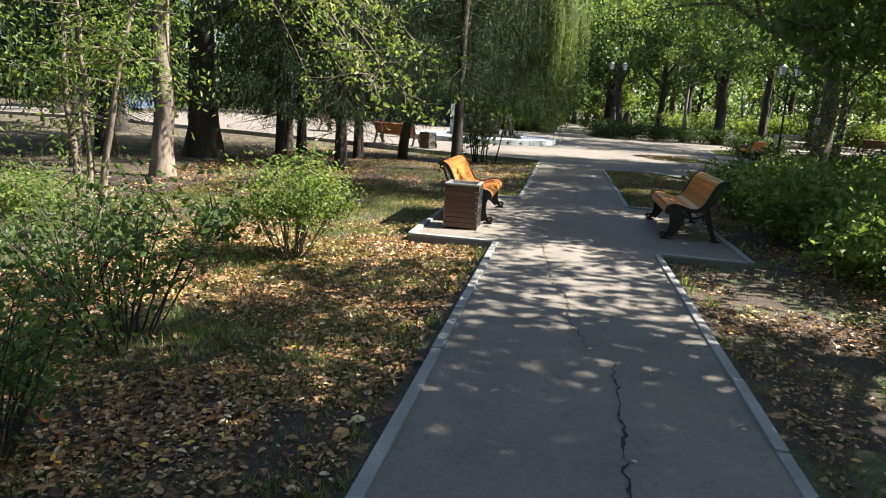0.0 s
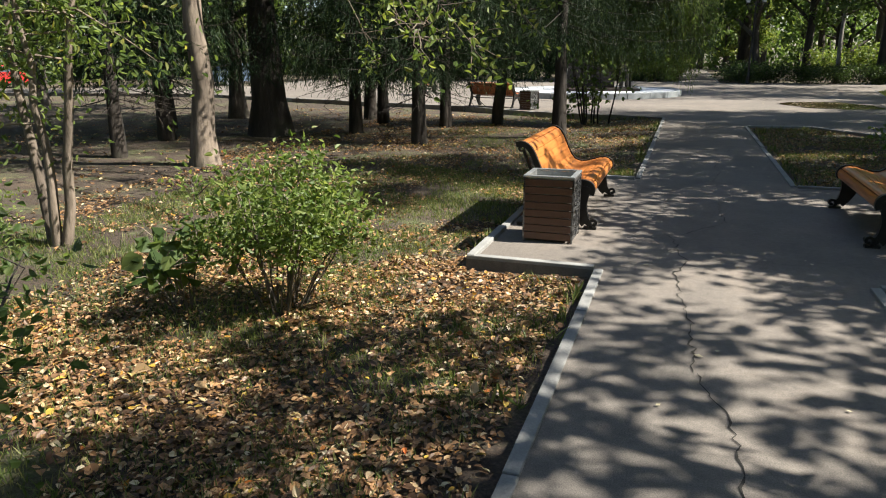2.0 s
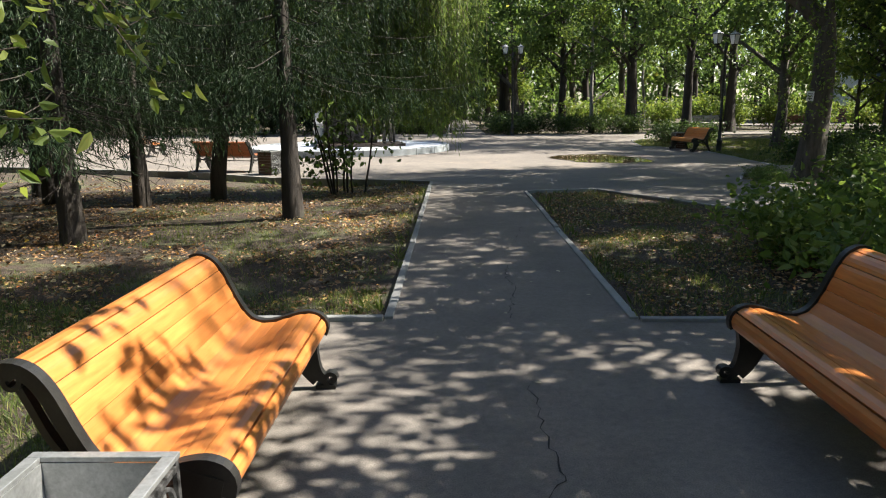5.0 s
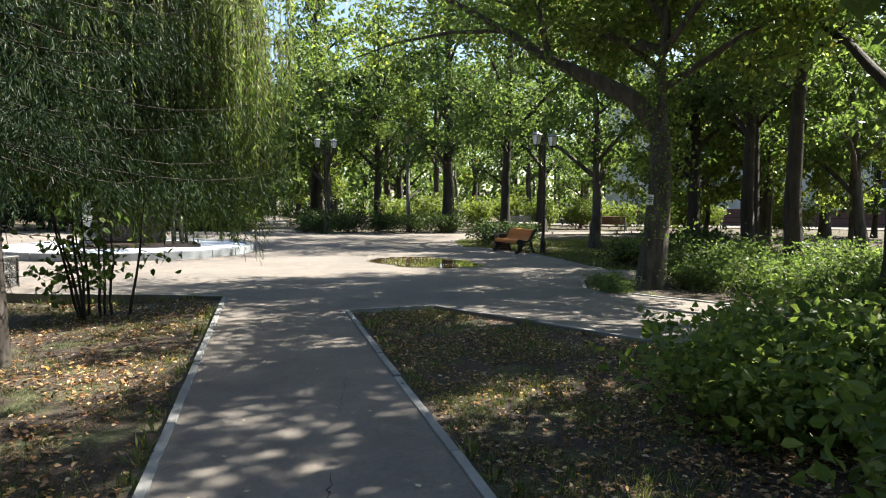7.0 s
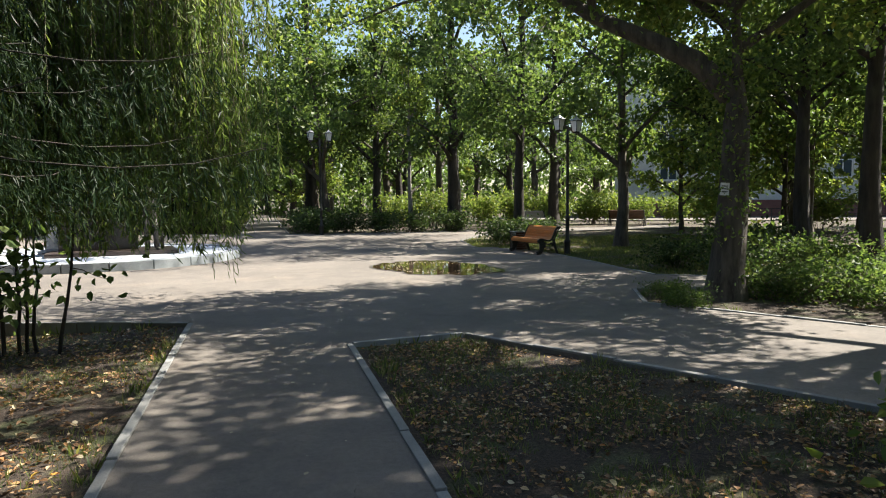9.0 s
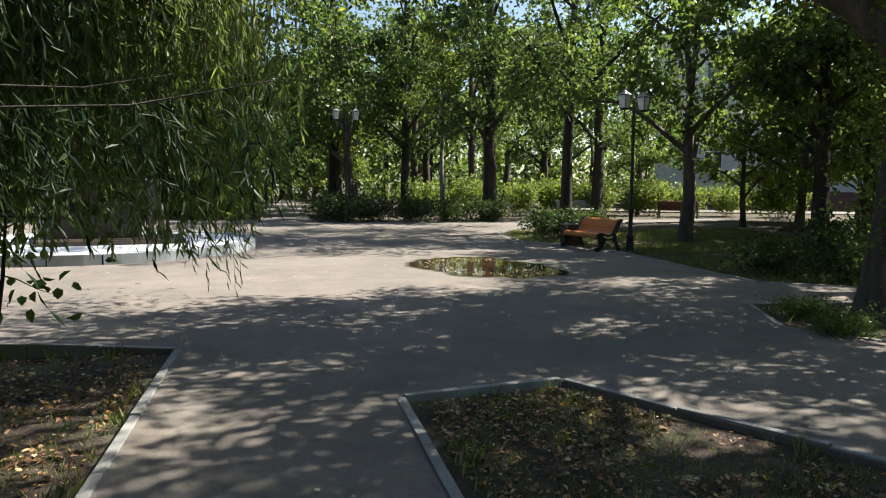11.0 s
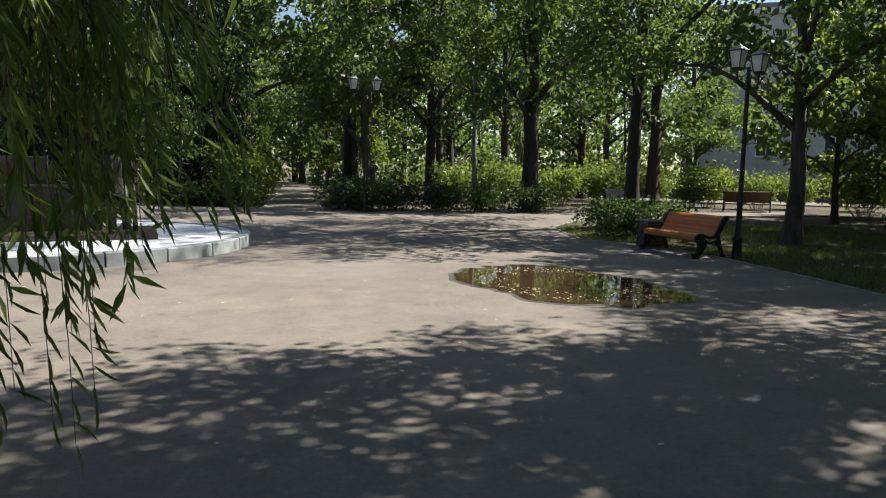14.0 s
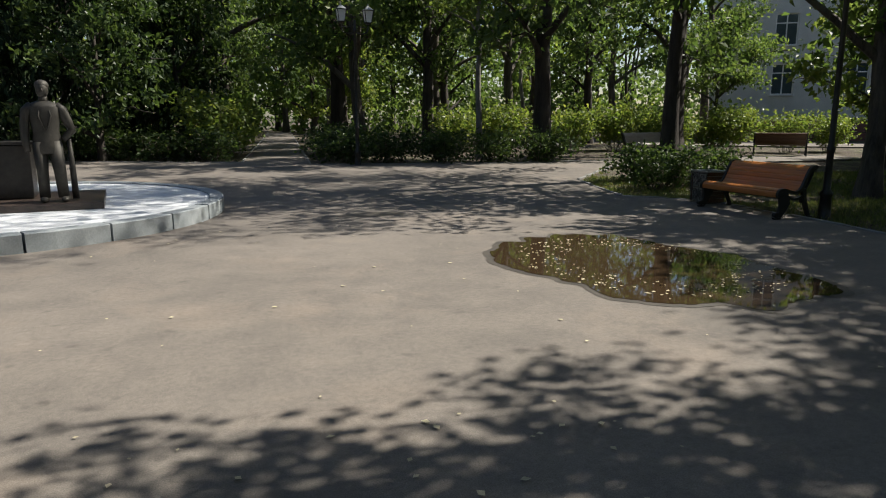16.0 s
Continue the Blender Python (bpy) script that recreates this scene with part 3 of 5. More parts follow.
# kind, x, y, turn, scale
TREES = [
    ("forked", 11.9, 25.4, 40, 1.05),
    ("tall_dark", 9.0, 36.2, 200, 1.25), ("tall", 10.3, 43.5, 75, 1.1), ("tall_dark", 14.6, 37.0, 10, 1.1), ("tall_dark", 17.1, 50.0, 130, 1.1),
    ("forked", 3.5, 41.0, 150, 1.2), ("tall_dark", 6.2, 41.5, 60, 1.05), ("tall", 7.7, 47.0, 15, 1.1), ("slim", 7.2, 37.5, 0, 1.0), ("slim", 13.9, 52.0, 90, 1.1),
    ("tall", 20.2, 26.1, 250, 1.0), ("tall", 22.6, 29.4, 310, 1.05), ("forked", 18.9, 20.0, 95, 1.0),
    ("tall", 24.5, 22.2, 180, 1.0), ("shade", 13.2, 16.6, 30, 1.0), ("tall", 26.2, 29.2, 60, 1.1), ("bushy", 27.0, 16.0, 10, 1.0), ("tall", 18.0, 11.5, 200, 1.0),
    ("tall", 22.0, 46.5, 330, 1.1), ("tall", 21.0, 55.0, 30, 1.2), ("tall_dark", 10.5, 57.0, 170, 1.2), ("tall", 5.0, 56.0, 280, 1.2),
    ("bushy_dark", -3.4, 42.0, 20, 0.95), ("bushy_dark", -5.2, 37.6, 200, 0.9), ("bushy_dark", -8.6, 41.5, 120, 1.1), ("tall_dark", -5.6, 45.0, 10, 1.1), ("tall", -3.2, 52.0, 80, 1.2), ("bushy", 3.6, 50.0, 140, 0.9),
    ("bushy_dark", -12.5, 44.5, 15, 1.2), ("tall_dark", -17.0, 47.0, 300, 1.2), ("tall", -10.0, 52.0, 190, 1.2), ("tall_dark", -23.0, 42.0, 45, 1.2), ("bushy_dark", -19.0, 40.5, 260, 1.1),
    ("tall", -13.5, 12.5, 70, 1.0), ("tall_dark", -17.5, 16.0, 220, 1.0), ("tall", -20.5, 9.0, 310, 1.05), ("tall_dark", -14.2, 3.8, 130, 0.95), ("tall", -25.0, 15.5, 20, 1.1),
    ("tall_dark", -27.0, 24.5, 100, 1.1), ("bushy_dark", -29.0, 31.0, 50, 1.2), ("tall", -19.0, 1.5, 250, 1.0), ("bushy_dark", -24.0, 4.0, 10, 1.1), ("tall_dark", -30.0, 12.0, 150, 1.15),
    # Shade casters first, several of them unseen trees added east of the path.
    ("shade", 9.2, 9.4, 120, 1.03), ("shade", 3.9, -5.2, 250, 0.92), ("shade", 14.8, 20.4, 60, 0.95), ("high", 8.0, 6.9, 60, 1.0), ("tall", 7.4, -4.9, 20, 1.05), ("tall_dark", 7.6, -8.5, 80, 1.0), ("low_shade", 5.6, 0.9, 300, 1.0), ("low_shade", 5.4, 2.5, 100, 1.05), ("low_shade", 5.7, 5.1, 220, 1.12), ("low_thin", 5.0, -3.0, 30, 1.3), ("low_shade", 18.95, 41.0, 130, 0.95), ("tall", -3.0, 47.0, 20, 1.5), ("tall_dark", 3.0, 47.5, 240, 1.5),  ("bushy", 20.5, 27.5, 10, 1.1), ("bushy", 25.5, 33.0, 100, 1.1), ("bushy_dark", 30.0, 30.0, 200, 1.2), ("bushy", 22.0, 23.5, 60, 1.0), ("shade", 16.2, 22.0, 140, 0.95), ("bushy", 18.2, 31.2, 33, 1.05), ("bushy", 21.5, 32.0, 133, 1.05), ("bushy", 17.6, 27.3, 233, 0.95), ("tall", 3.6, 61.0, 10, 1.2), ("tall_dark", -3.2, 63.0, 50, 1.2), ("tall", 0.8, 84.0, 90, 1.4), ("tall_dark", -2.6, 84.0, 190, 1.4), ("ring_dark", 0.0, 92.0, 20, 1.3), ("ring_dark", -5.0, 76.0, 80, 1.2), ("ring_dark", 5.2, 76.0, 150, 1.2), ("ring_dark", 2.5, 88.0, 250, 1.0), ("tall_dark", 14.9, 23.4, 75, 0.95), ("tall", 15.0, 3.0, 300, 1.0), ("tall_dark", 20.0, 4.0, 30, 1.1), ("tall", -7.0, -11.5, 60, 1.0), ("tall_dark", 3.0, -20.0, 10, 1.1), ("tall", -4.0, -24.0, 110, 1.1), ("tall_dark", -13.0, -8.0, 200, 1.0), ("tall", 14.0, -8.0, 270, 1.1),
]
rng_ring = np.random.default_rng(5)
for i in range(60):
    a = i * 6.2832 / 60 + rng_ring.uniform(-0.04, 0.04)
    r = (50, 57, 64)[i % 3] + rng_ring.uniform(-2, 2)
    x, y = 4 + r * math.cos(a), 18 + r * math.sin(a)
    if abs(x - 0.1) < 2.2 or math.hypot(x - 42, y - 48) < 24:
        continue
    TREES.append((("ring", "ring_dark")[i % 2], x, y, rng_ring.uniform(0, 360), rng_ring.uniform(1.15, 1.5)))
for k, x, y, turn, s in TREES:
    off = math.hypot(x, y - min(max(y, -8), 13))
    plant("park_tree", (MID if off > 17 and k in MID else KINDS)[k], x, y, turn, s, LABELS[k], group="park trees")

# the leaning tree on the island, with one heavy limb over the plaza, and a small tin sign on its trunk
rngB, linesB, posB, axisB, sizeB = broadleaf(seed=21, height=10, fork=4.0, radius=0.26, crown=4.7, n_leaves=26000, leaf=0.14, limbs=10, lean=(0.25, -0.2))
linesB[0][1][linesB[0][0][:, 2] > 3.0] *= 0.5
linesB[0][1][linesB[0][0][:, 2] < 3.0] *= 1.12
heavy = np.array([[0.05, 0.0, 3.2], [-0.45, 0.2, 3.75], [-1.1, 0.45, 4.1], [-1.9, 0.8, 4.5], [-2.7, 1.2, 5.1], [-3.8, 1.7, 5.8], [-5.0, 2.3, 6.3]])
linesB.append((heavy, np.array([0.2, 0.17, 0.14, 0.11, 0.085, 0.055, 0.02])))
linesB.append((np.array([[-1.9, 0.8, 4.5], [-2.2, 0.6, 5.3], [-2.4, 0.5, 6.2], [-2.8, 0.2, 7.0]]), np.array([0.075, 0.06, 0.04, 0.015])))
linesB.append((np.array([[-2.7, 1.2, 5.1], [-3.6, 2.0, 5.2], [-4.6, 2.8, 5.1], [-5.6, 3.6, 4.8]]), np.array([0.05, 0.04, 0.025, 0.01])))
extra = np.vstack([heavy[3:], [[-2.8, 0.2, 7.0], [-2.4, 0.5, 6.2], [-4.6, 2.8, 5.1], [-5.6, 3.6, 4.8]]])
c = extra[rngB.integers(0, len(extra), 5000)] + rngB.normal(0, 1, (5000, 3)) * np.array([0.75, 0.75, 0.4]) + np.array([0, 0, 0.35])
posB, axisB, sizeB = np.vstack([posB, c]), np.vstack([axisB, rngB.normal(0, 1, (5000, 3))]), np.concatenate([sizeB, 0.12 * rngB.uniform(0.6, 1.25, 5000)])
knots = np.array([0.5, 3.0, 6.4]) + rngB.normal(0, 0.5, (95, 3)) * np.array([3.0, 1.3, 1.5])
c = knots[rngB.integers(0, 95, 9000)] + rngB.normal(0, 0.2, (9000, 3))
posB, axisB, sizeB = np.vstack([posB, c]), np.vstack([axisB, rngB.normal(0, 1, (9000, 3))]), np.concatenate([sizeB, 0.14 * rngB.uniform(0.6, 1.25, 9000)])
for ex, ey in ((-3.2, 3.0), (-1.4, 3.8), (0.6, 3.6)):
    linesB.append((wobble_line(rngB, (0.1, 0.0, 4.6), (ex, ey, 6.4), 6, 0.1), np.linspace(0.08, 0.015, 6)))
# short leafy shoots up the trunk
c = np.c_[rngB.normal(0, 0.33, 2200), rngB.normal(0, 0.33, 2200), rngB.uniform(0.9, 4.6, 2200)]
posB, axisB, sizeB = np.vstack([posB, c]), np.vstack([axisB, rngB.normal(0, 1, (2200, 3))]), np.concatenate([sizeB, 0.085 * rngB.uniform(0.6, 1.25, 2200)])
island_tree = plant("leaning_tree", (tubes_mesh("trunk", linesB, M["bark"], 10), leaves_mesh("crown", rngB, posB, axisB, sizeB, sizeB * 0.62, M["leaf"], 0.2)),
                    7.35, 13.95, 0, 1.03, "old leaning tree with a heavy low limb on the kerbed island")
tin = tagged(new("tree_sign", box_mesh("tree_sign", (-0.07, -0.006, -0.1), (0.07, 0.006, 0.1), M["white"], 0.003)), "small white tin sign nailed to a tree trunk", "sign")
tin.matrix_basis = pose(7.12, 13.7, 1.78, 0, 4, -20)
for i in range(3):
    part("text_bar", box_mesh("text_bar", (-0.045, -0.009, 0.04 - i * 0.045), (0.045, -0.0065, 0.056 - i * 0.045), M["iron"]), tin)

# the big tree beside the path behind the shrubs
plant("big_tree", tree_meshes(dict(seed=31, height=13.5, fork=3.4, radius=0.24, crown=4.9, n_leaves=11500, leaf=0.15, limbs=10), "bark_dark", "leaf"), 9.9, 10.6, 70, 1.0,
      "thick dark-barked tree standing among the shrubs")
# the tall tree whose crown shades the far half of the plaza
plant("tall_tree", tree_meshes(dict(seed=34, height=17, fork=3.2, radius=0.17, crown=5.4, n_leaves=24000, leaf=0.15, limbs=13), "bark_dark", "leaf_dark"), 9.72, 29.3, 200, 1.2,
      "tall dark-barked tree with a wide crown behind the hedge")
# bare-stemmed tree and the broad dark trunk in the western lawn
plant("straight_tree", tree_meshes(dict(seed=32, height=12, fork=4.6, radius=0.21, crown=3.2, n_leaves=8000, leaf=0.13, limbs=9), "bark_light", "leaf"), -8.25, 4.1, 10, 1.0,
      "straight tree with pale brown flaky bark")
plant("broad_tree", tree_meshes(dict(seed=33, height=13, fork=3.4, radius=0.42, crown=4.2, n_leaves=11000, leaf=0.14, limbs=10), "bark_dark", "leaf_dark"), -9.75, 8.5, 40, 1.0,
      "old tree with a very broad dark trunk")


def rowan():
    """Two pale stems leaning apart, thin crown with a few red berry clusters."""
    rng = np.random.default_rng(41)
    base = tagged(new("rowan_tree"), "slender two-stemmed rowan with pale bark and red berries", "tree")
    base.matrix_basis = pose(-6.3, -0.75, -0.15)
    tips = []
    for dx, dy, h in ((-0.25, 0.2, 4.6), (0.45, 0.1, 4.2), (0.1, -0.1, 3.2)):
        ln = wobble_line(rng, (dx * 0.25, dy * 0.2, -0.1), (dx * 2.2, dy * 2, h), 10, 0.05)
        lines = [(ln, np.linspace(0.055, 0.012, 10))]
        for i in range(14):
            k = rng.uniform(0.4, 1.0)
            b = np.array([np.interp(k, np.linspace(0, 1, 10), ln[:, q]) for q in range(3)])
            v = rng.normal(0, 1, 3) * np.array([1, 1, 0.35])
            e = b + v / np.linalg.norm(v) * rng.uniform(0.5, 1.2)
            tw = wobble_line(rng, b, e, 4, 0.03)
            lines.append((tw, np.linspace(0.012, 0.003, 4)))
            tips += [tw[2], tw[3]]
        part("stem", tubes_mesh("stem", lines, M["bark_light"], 6), base)
    tips = np.array(tips)
    p = tips[rng.integers(0, len(tips), 4200)] + rng.normal(0, 0.26, (4200, 3))
    part("crown", leaves_mesh("crown", rng, p, rng.normal(0, 1, (4200, 3)) + np.array([0, 0, -0.4]), 0.085, 0.034, M["leaf"], 0.25, None, True), base)
    me = bmesh.new()
    for i in range(40):
        bmesh.ops.create_icosphere(me, subdivisions=1, radius=0.008, matrix=Matrix.Translation(rng.normal(0, 0.022, 3)))
    me = bm_mesh("berry_cluster", me, M["berry"])
    for i in range(7):
        part("berry_cluster", me, base, Matrix.Translation(tips[rng.integers(0, len(tips))] + np.array([0, 0, -0.06])), "red berries")


M["berry"] = plain_gloss("red_berry", (0.5, 0.05, 0.02), 0.35)
rowan()


def spruce(seed, height, first, reach, count, dead=0, coarse=1.0):
    """A spruce: straight stem, whorls of sagging boughs, hanging twigs thick with needles."""
    rng = np.random.default_rng(seed)
    stem = wobble_line(rng, (0, 0, -0.25), (0, 0, height), 10, 0.02)
    lines, pos, axis, size = [(stem, np.linspace(0.15, 0.02, 10) * (1 + 0.35 * np.exp(-np.arange(10.0) * 2)))], [], [], []
    z = first
    while z < height - 0.4:
        k = (z - first) / (height - first)
        for a in np.arange(5) * 1.2566 + rng.uniform(0, 1.2):
            L = reach * (1 - k) ** 0.8 * rng.uniform(0.7, 1.1) + 0.25
            f = np.linspace(0, 1, 7)
            r = L * f
            dz = -0.30 * L * f + 0.22 * L * f * f * f + 0.1 * rng.normal()
            aa = a + rng.normal(0, 0.12) + f * rng.normal(0, 0.12)
            b = np.stack([np.cos(aa) * r, np.sin(aa) * r, z + dz - dz[0]], 1)
            lines.append((b, np.linspace(0.011, 0.003, 7)))
            # hanging twigs along the bough, each set with short blades of needles
            n = max(3, int(count * L / 8))
            q = rng.uniform(0.08, 1.0, n) ** 0.8
            p = np.stack([np.interp(q, f, b[:, c]) for c in range(3)], 1)
            out = np.array([math.cos(a), math.sin(a), 0])
            side = np.array([-math.sin(a), math.cos(a), 0])
            s = rng.normal(0, 1, n)[:, None] * (rng.random(n) > 0.3)[:, None] * 0.22 * L * (0.35 + 0.65 * (1 - q))[:, None]
            p = p + side * s - np.abs(s) * np.array([0, 0, 0.3])
            hang = out * rng.uniform(0.0, 0.5, n)[:, None] + side * np.sign(s) * 0.3 + np.array([0, 0, -1.0]) * rng.uniform(0.5, 1.3, n)[:, None] + rng.normal(0, 0.15, (n, 3))
            hang *= (rng.uniform(0.2, 0.55, n) / np.linalg.norm(hang, axis=1))[:, None]
            along = np.tile(np.linspace(0.0, 1.0, 9), n)[:, None]
            pos.append(np.repeat(p, 9, 0) + np.repeat(hang, 9, 0) * along)
            axis.append(np.repeat(hang, 9, 0) * 2.6 + rng.normal(0, 0.42, (n * 9, 3)))
            size.append(rng.uniform(0.06, 0.11, n * 9) * coarse)
        z += rng.uniform(0.22, 0.36)
    for i in range(dead):
        a, h = rng.uniform(0, 6.28), rng.uniform(0.9, first + 0.3)
        L = rng.uniform(0.6, 1.6)
        ln = wobble_line(rng, (0, 0, h), (math.cos(a) * L, math.sin(a) * L, h - 0.28 * L), 5, 0.04)
        lines.append((ln, np.linspace(0.012, 0.003, 5)))
        for j in range(6):
            s = ln[rng.integers(1, 5)]
            lines.append((wobble_line(rng, s, s + rng.normal(0, 0.18, 3) + np.array([0, 0, -0.12]), 3, 0.02), np.array([0.005, 0.004, 0.002])))
    pos, axis, size = np.vstack(pos), np.vstack(axis), np.concatenate(size)
    return tubes_mesh("trunk", lines, M["bark_dark"], 4 if coarse > 1 else 5), leaves_mesh("boughs", rng, pos, axis, size, size * (0.16 if coarse < 2 else 0.32), M["needle"], 0.35)


SPRUCE = [spruce(51, 13, 2.0, 2.9, 200, 26), spruce(52, 12, 1.9, 2.7, 200, 30)]
SPRUCE_HIGH = spruce(53, 13, 2.45, 2.7, 230, 8)
SPRUCE_MID = spruce(55, 12, 2.0, 2.7, 80, 20, 1.6)
SPRUCE_FAR = spruce(54, 12, 1.2, 2.8, 34, 0, 3.0)
for me, x, y, turn, s in ((SPRUCE[0], -8.05, 9.6, 0, 1.0), (SPRUCE[1], -5.75, 8.0, 100, 1.0), (SPRUCE_HIGH, -3.1, 9.75, 60, 1.0), (SPRUCE[0], -6.4, 11.6, 200, 0.95),
                          (SPRUCE_MID, -10.6, 4.6, 10, 1.0), (SPRUCE_MID, -8.4, 12.0, 150, 1.0), (SPRUCE_MID, -13.6, 9.6, 250, 1.0), (SPRUCE_MID, -9.5, 13.5, 40, 1.1), (SPRUCE_MID, -11.5, 7.0, 310, 1.1), (SPRUCE_FAR, -6.6, 40.5, 20, 1.25), (SPRUCE_FAR, -9.8, 38.6, 120, 1.3), (SPRUCE_FAR, -13.0, 40.5, 220, 1.25), (SPRUCE_FAR, -4.6, 44.0, 250, 1.3), (SPRUCE_FAR, -17.0, 40.0, 70, 1.2)):
    plant("spruce", me, x, y, turn, s, "dark spruce with hanging boughs and a bare lower stem", "tree", "spruces")


def willow():
    """A weeping willow: stem, arching boughs, and many hanging strands of narrow leaves."""
    rng = np.random.default_rng(61)
    base = tagged(new("weeping_willow"), "weeping willow whose leafy strands hang over the path", "tree")
    bx, by = -5.2, 12.4
    base.matrix_basis = pose(bx, by, -0.15)
    lines = [(wobble_line(rng, (0, 0, -0.2), (0.5, 0.1, 4.2), 8, 0.05), np.linspace(0.17, 0.1, 8))]
    strands, pos, axis, size = [], [], [], []
    for i in range(25):
        ax, ay = (rng.uniform(-3.6, -1.2), rng.uniform(12.8, 15.0)) if i % 5 < 2 else (rng.uniform(-1.05, -0.15), rng.uniform(12.9, 14.0))
        tip = np.array([ax - bx, ay - by, rng.uniform(3.8, 6.4)])
        bough = np.array([[0.5, 0.1, 4.2], tip * rng.uniform(0.35, 0.6) + np.array([rng.normal(0.2, 0.3), rng.normal(0, 0.4), rng.uniform(1.8, 3.4)]), tip])
        f = np.linspace(0, 1, 9)[:, None]
        b = (1 - f) ** 2 * bough[0] + 2 * f * (1 - f) * bough[1] + f * f * bough[2]
        b[1:] += np.cumsum(rng.normal(0, 0.07, (8, 3)), 0)
        part("bough", tubes_mesh("bough", [(b, np.linspace(0.04, 0.008, 9))], M["bark_dark"], 6), base)
        for j in range(int(rng.uniform(30, 75))):
            s = b[rng.integers(3, 9)] + rng.normal(0, 0.16, 3)
            wx, wy = s[0] + bx, s[1] + by
            low = 1.15 + 1.7 * rng.random() if wx < -0.45 else 1.2 + 0.8 * rng.random() if wx < -0.2 else 1.75 + rng.random()
            low = max(low, 1.25 + 0.5 * (-2.2 - wx)) if wx < -2.2 else low
            if wy < 12.9:
                low += 1.0
            if wx > 0.05:
                low = max(low, 2.0)
            low = min(low, s[2] - 0.4)
            n = max(4, int((s[2] - low) / 0.3))
            zz = np.linspace(s[2], low, n)
            xx = s[0] + np.cumsum(rng.normal(0.006, 0.02, n))
            yy = s[1] + np.cumsum(rng.normal(-0.004, 0.02, n))
            ln = np.stack([xx, yy, zz], 1)
            strands.append((ln, np.linspace(0.005, 0.0015, n)))
            m = int((s[2] - low) * 27)
            q = rng.uniform(0, 1, m)
            p = np.stack([np.interp(q, np.linspace(0, 1, n), ln[:, c]) for c in range(3)], 1)
            pos.append(p)
            axis.append(rng.normal(0, 0.42, (m, 3)) + np.array([0.1, 0, -1.0]))
            size.append(rng.uniform(0.08, 0.15, m))
    part("trunk", tubes_mesh("trunk", lines, M["bark_dark"], 7), base)
    tagged(part("twig_curtain", tubes_mesh("twig_curtain", strands, M["bark_light"], 3), base), kind="stuff")
    part("crown", leaves_mesh("crown", rng, np.vstack(pos), np.vstack(axis), np.concatenate(size), np.concatenate(size) * 0.18, M["willow"], 0.2), base)
    # one long strand close beside the walk
    for x1, y1, low, x0, z0 in ((0.2, 13.3, 1.52, -0.5, 2.4), (0.15, 13.25, 1.5, -0.55, 2.5), (0.08, 13.4, 1.46, -0.5, 2.6), (-0.35, 13.5, 0.7, -0.6, 2.6), (-0.42, 13.52, 0.78, -0.65, 2.6), (-0.5, 13.45, 0.9, -0.75, 2.7),
                                (0.12, 13.45, 1.5, -0.4, 2.6), (0.0, 13.5, 1.48, -0.5, 2.8), (-0.05, 13.35, 1.45, -0.7, 2.5), (-0.12, 13.45, 1.35, -0.7, 2.8), (-0.25, 13.4, 1.05, -0.8, 2.9), (-0.3, 13.55, 0.82, -0.5, 2.4), (-0.6, 13.6, 0.75, -0.7, 2.5), (-0.7, 13.4, 0.95, -0.8, 2.5)):
        f = np.linspace(0, 1, 9)
        ln = np.stack([x0 + (x1 - x0) * np.sin(f * 1.5708) - bx, 13.4 + (y1 - 13.4) * f - by, z0 + (low - z0) * f ** 1.5 + 0.15], 1)
        strand = part("strand", tubes_mesh("strand", [(ln, np.linspace(0.004, 0.0015, 9))], M["bark_light"], 4), base)
        q = np.linspace(0.1, 1, 34)
        p = np.stack([np.interp(q, f, ln[:, c]) for c in range(3)], 1)
        axis = rng.normal(0, 0.3, (34, 3)) + np.array([0.45, 0, -1.0])
        part("foliage", leaves_mesh("foliage", rng, p, axis, 0.11, 0.011, M["willow"], 0.2, None, True), strand)


willow()


# ---- shrubs ----
def shrub(seed, radius, height, n, leaf, mat, stems=14, hollow=0.25, ratio=0.55, oval=False, bark="bark_light"):
    rng = np.random.default_rng(seed)
    lines, tips = [], []
    for i in range(stems):
        a, r = rng.uniform(0, 6.28), radius * rng.uniform(0.25, 1.0)
        h = height * rng.uniform(0.7, 1.0) * (1 - 0.25 * (r / radius) ** 2)
        ln = wobble_line(rng, (math.cos(a) * r * 0.2, math.sin(a) * r * 0.2, -0.08), (math.cos(a) * r, math.sin(a) * r, h), 6, 0.03, 0.05)
        lines.append((ln, np.linspace(0.011, 0.003, 6)))
        tips += [ln[3], ln[4], ln[4], ln[5], ln[5]]
        for j in range(4):
            b = ln[rng.integers(2, 6)]
            e = b + rng.normal(0, 1, 3) * np.array([0.2, 0.2, 0.14]) * radius + np.array([0, 0, 0.05])
            e[2] = max(e[2], height * hollow)
            lines.append((np.array([b, (b + e) / 2 + np.array([0, 0, 0.02]), e]), np.array([0.006, 0.004, 0.002])))
            tips += [e, e, (b + e) / 2]
    tips = np.array(tips)
    pos = tips[rng.integers(0, len(tips), n)] + rng.normal(0, 1, (n, 3)) * np.array([0.15, 0.15, 0.1]) * radius
    pos[:, 2] = np.maximum(pos[:, 2], height * hollow * rng.uniform(0.3, 1.0, n))
    axis = rng.normal(0, 1, (n, 3)) * np.array([1, 1, 0.7]) + np.array([0, 0, 0.1])
    size = leaf * rng.uniform(0.6, 1.3, n)
    return tubes_mesh("stems", lines, M[bark], 3), leaves_mesh("leaves", rng, pos, axis, size, size * ratio, M[mat], 0.2, None, oval)


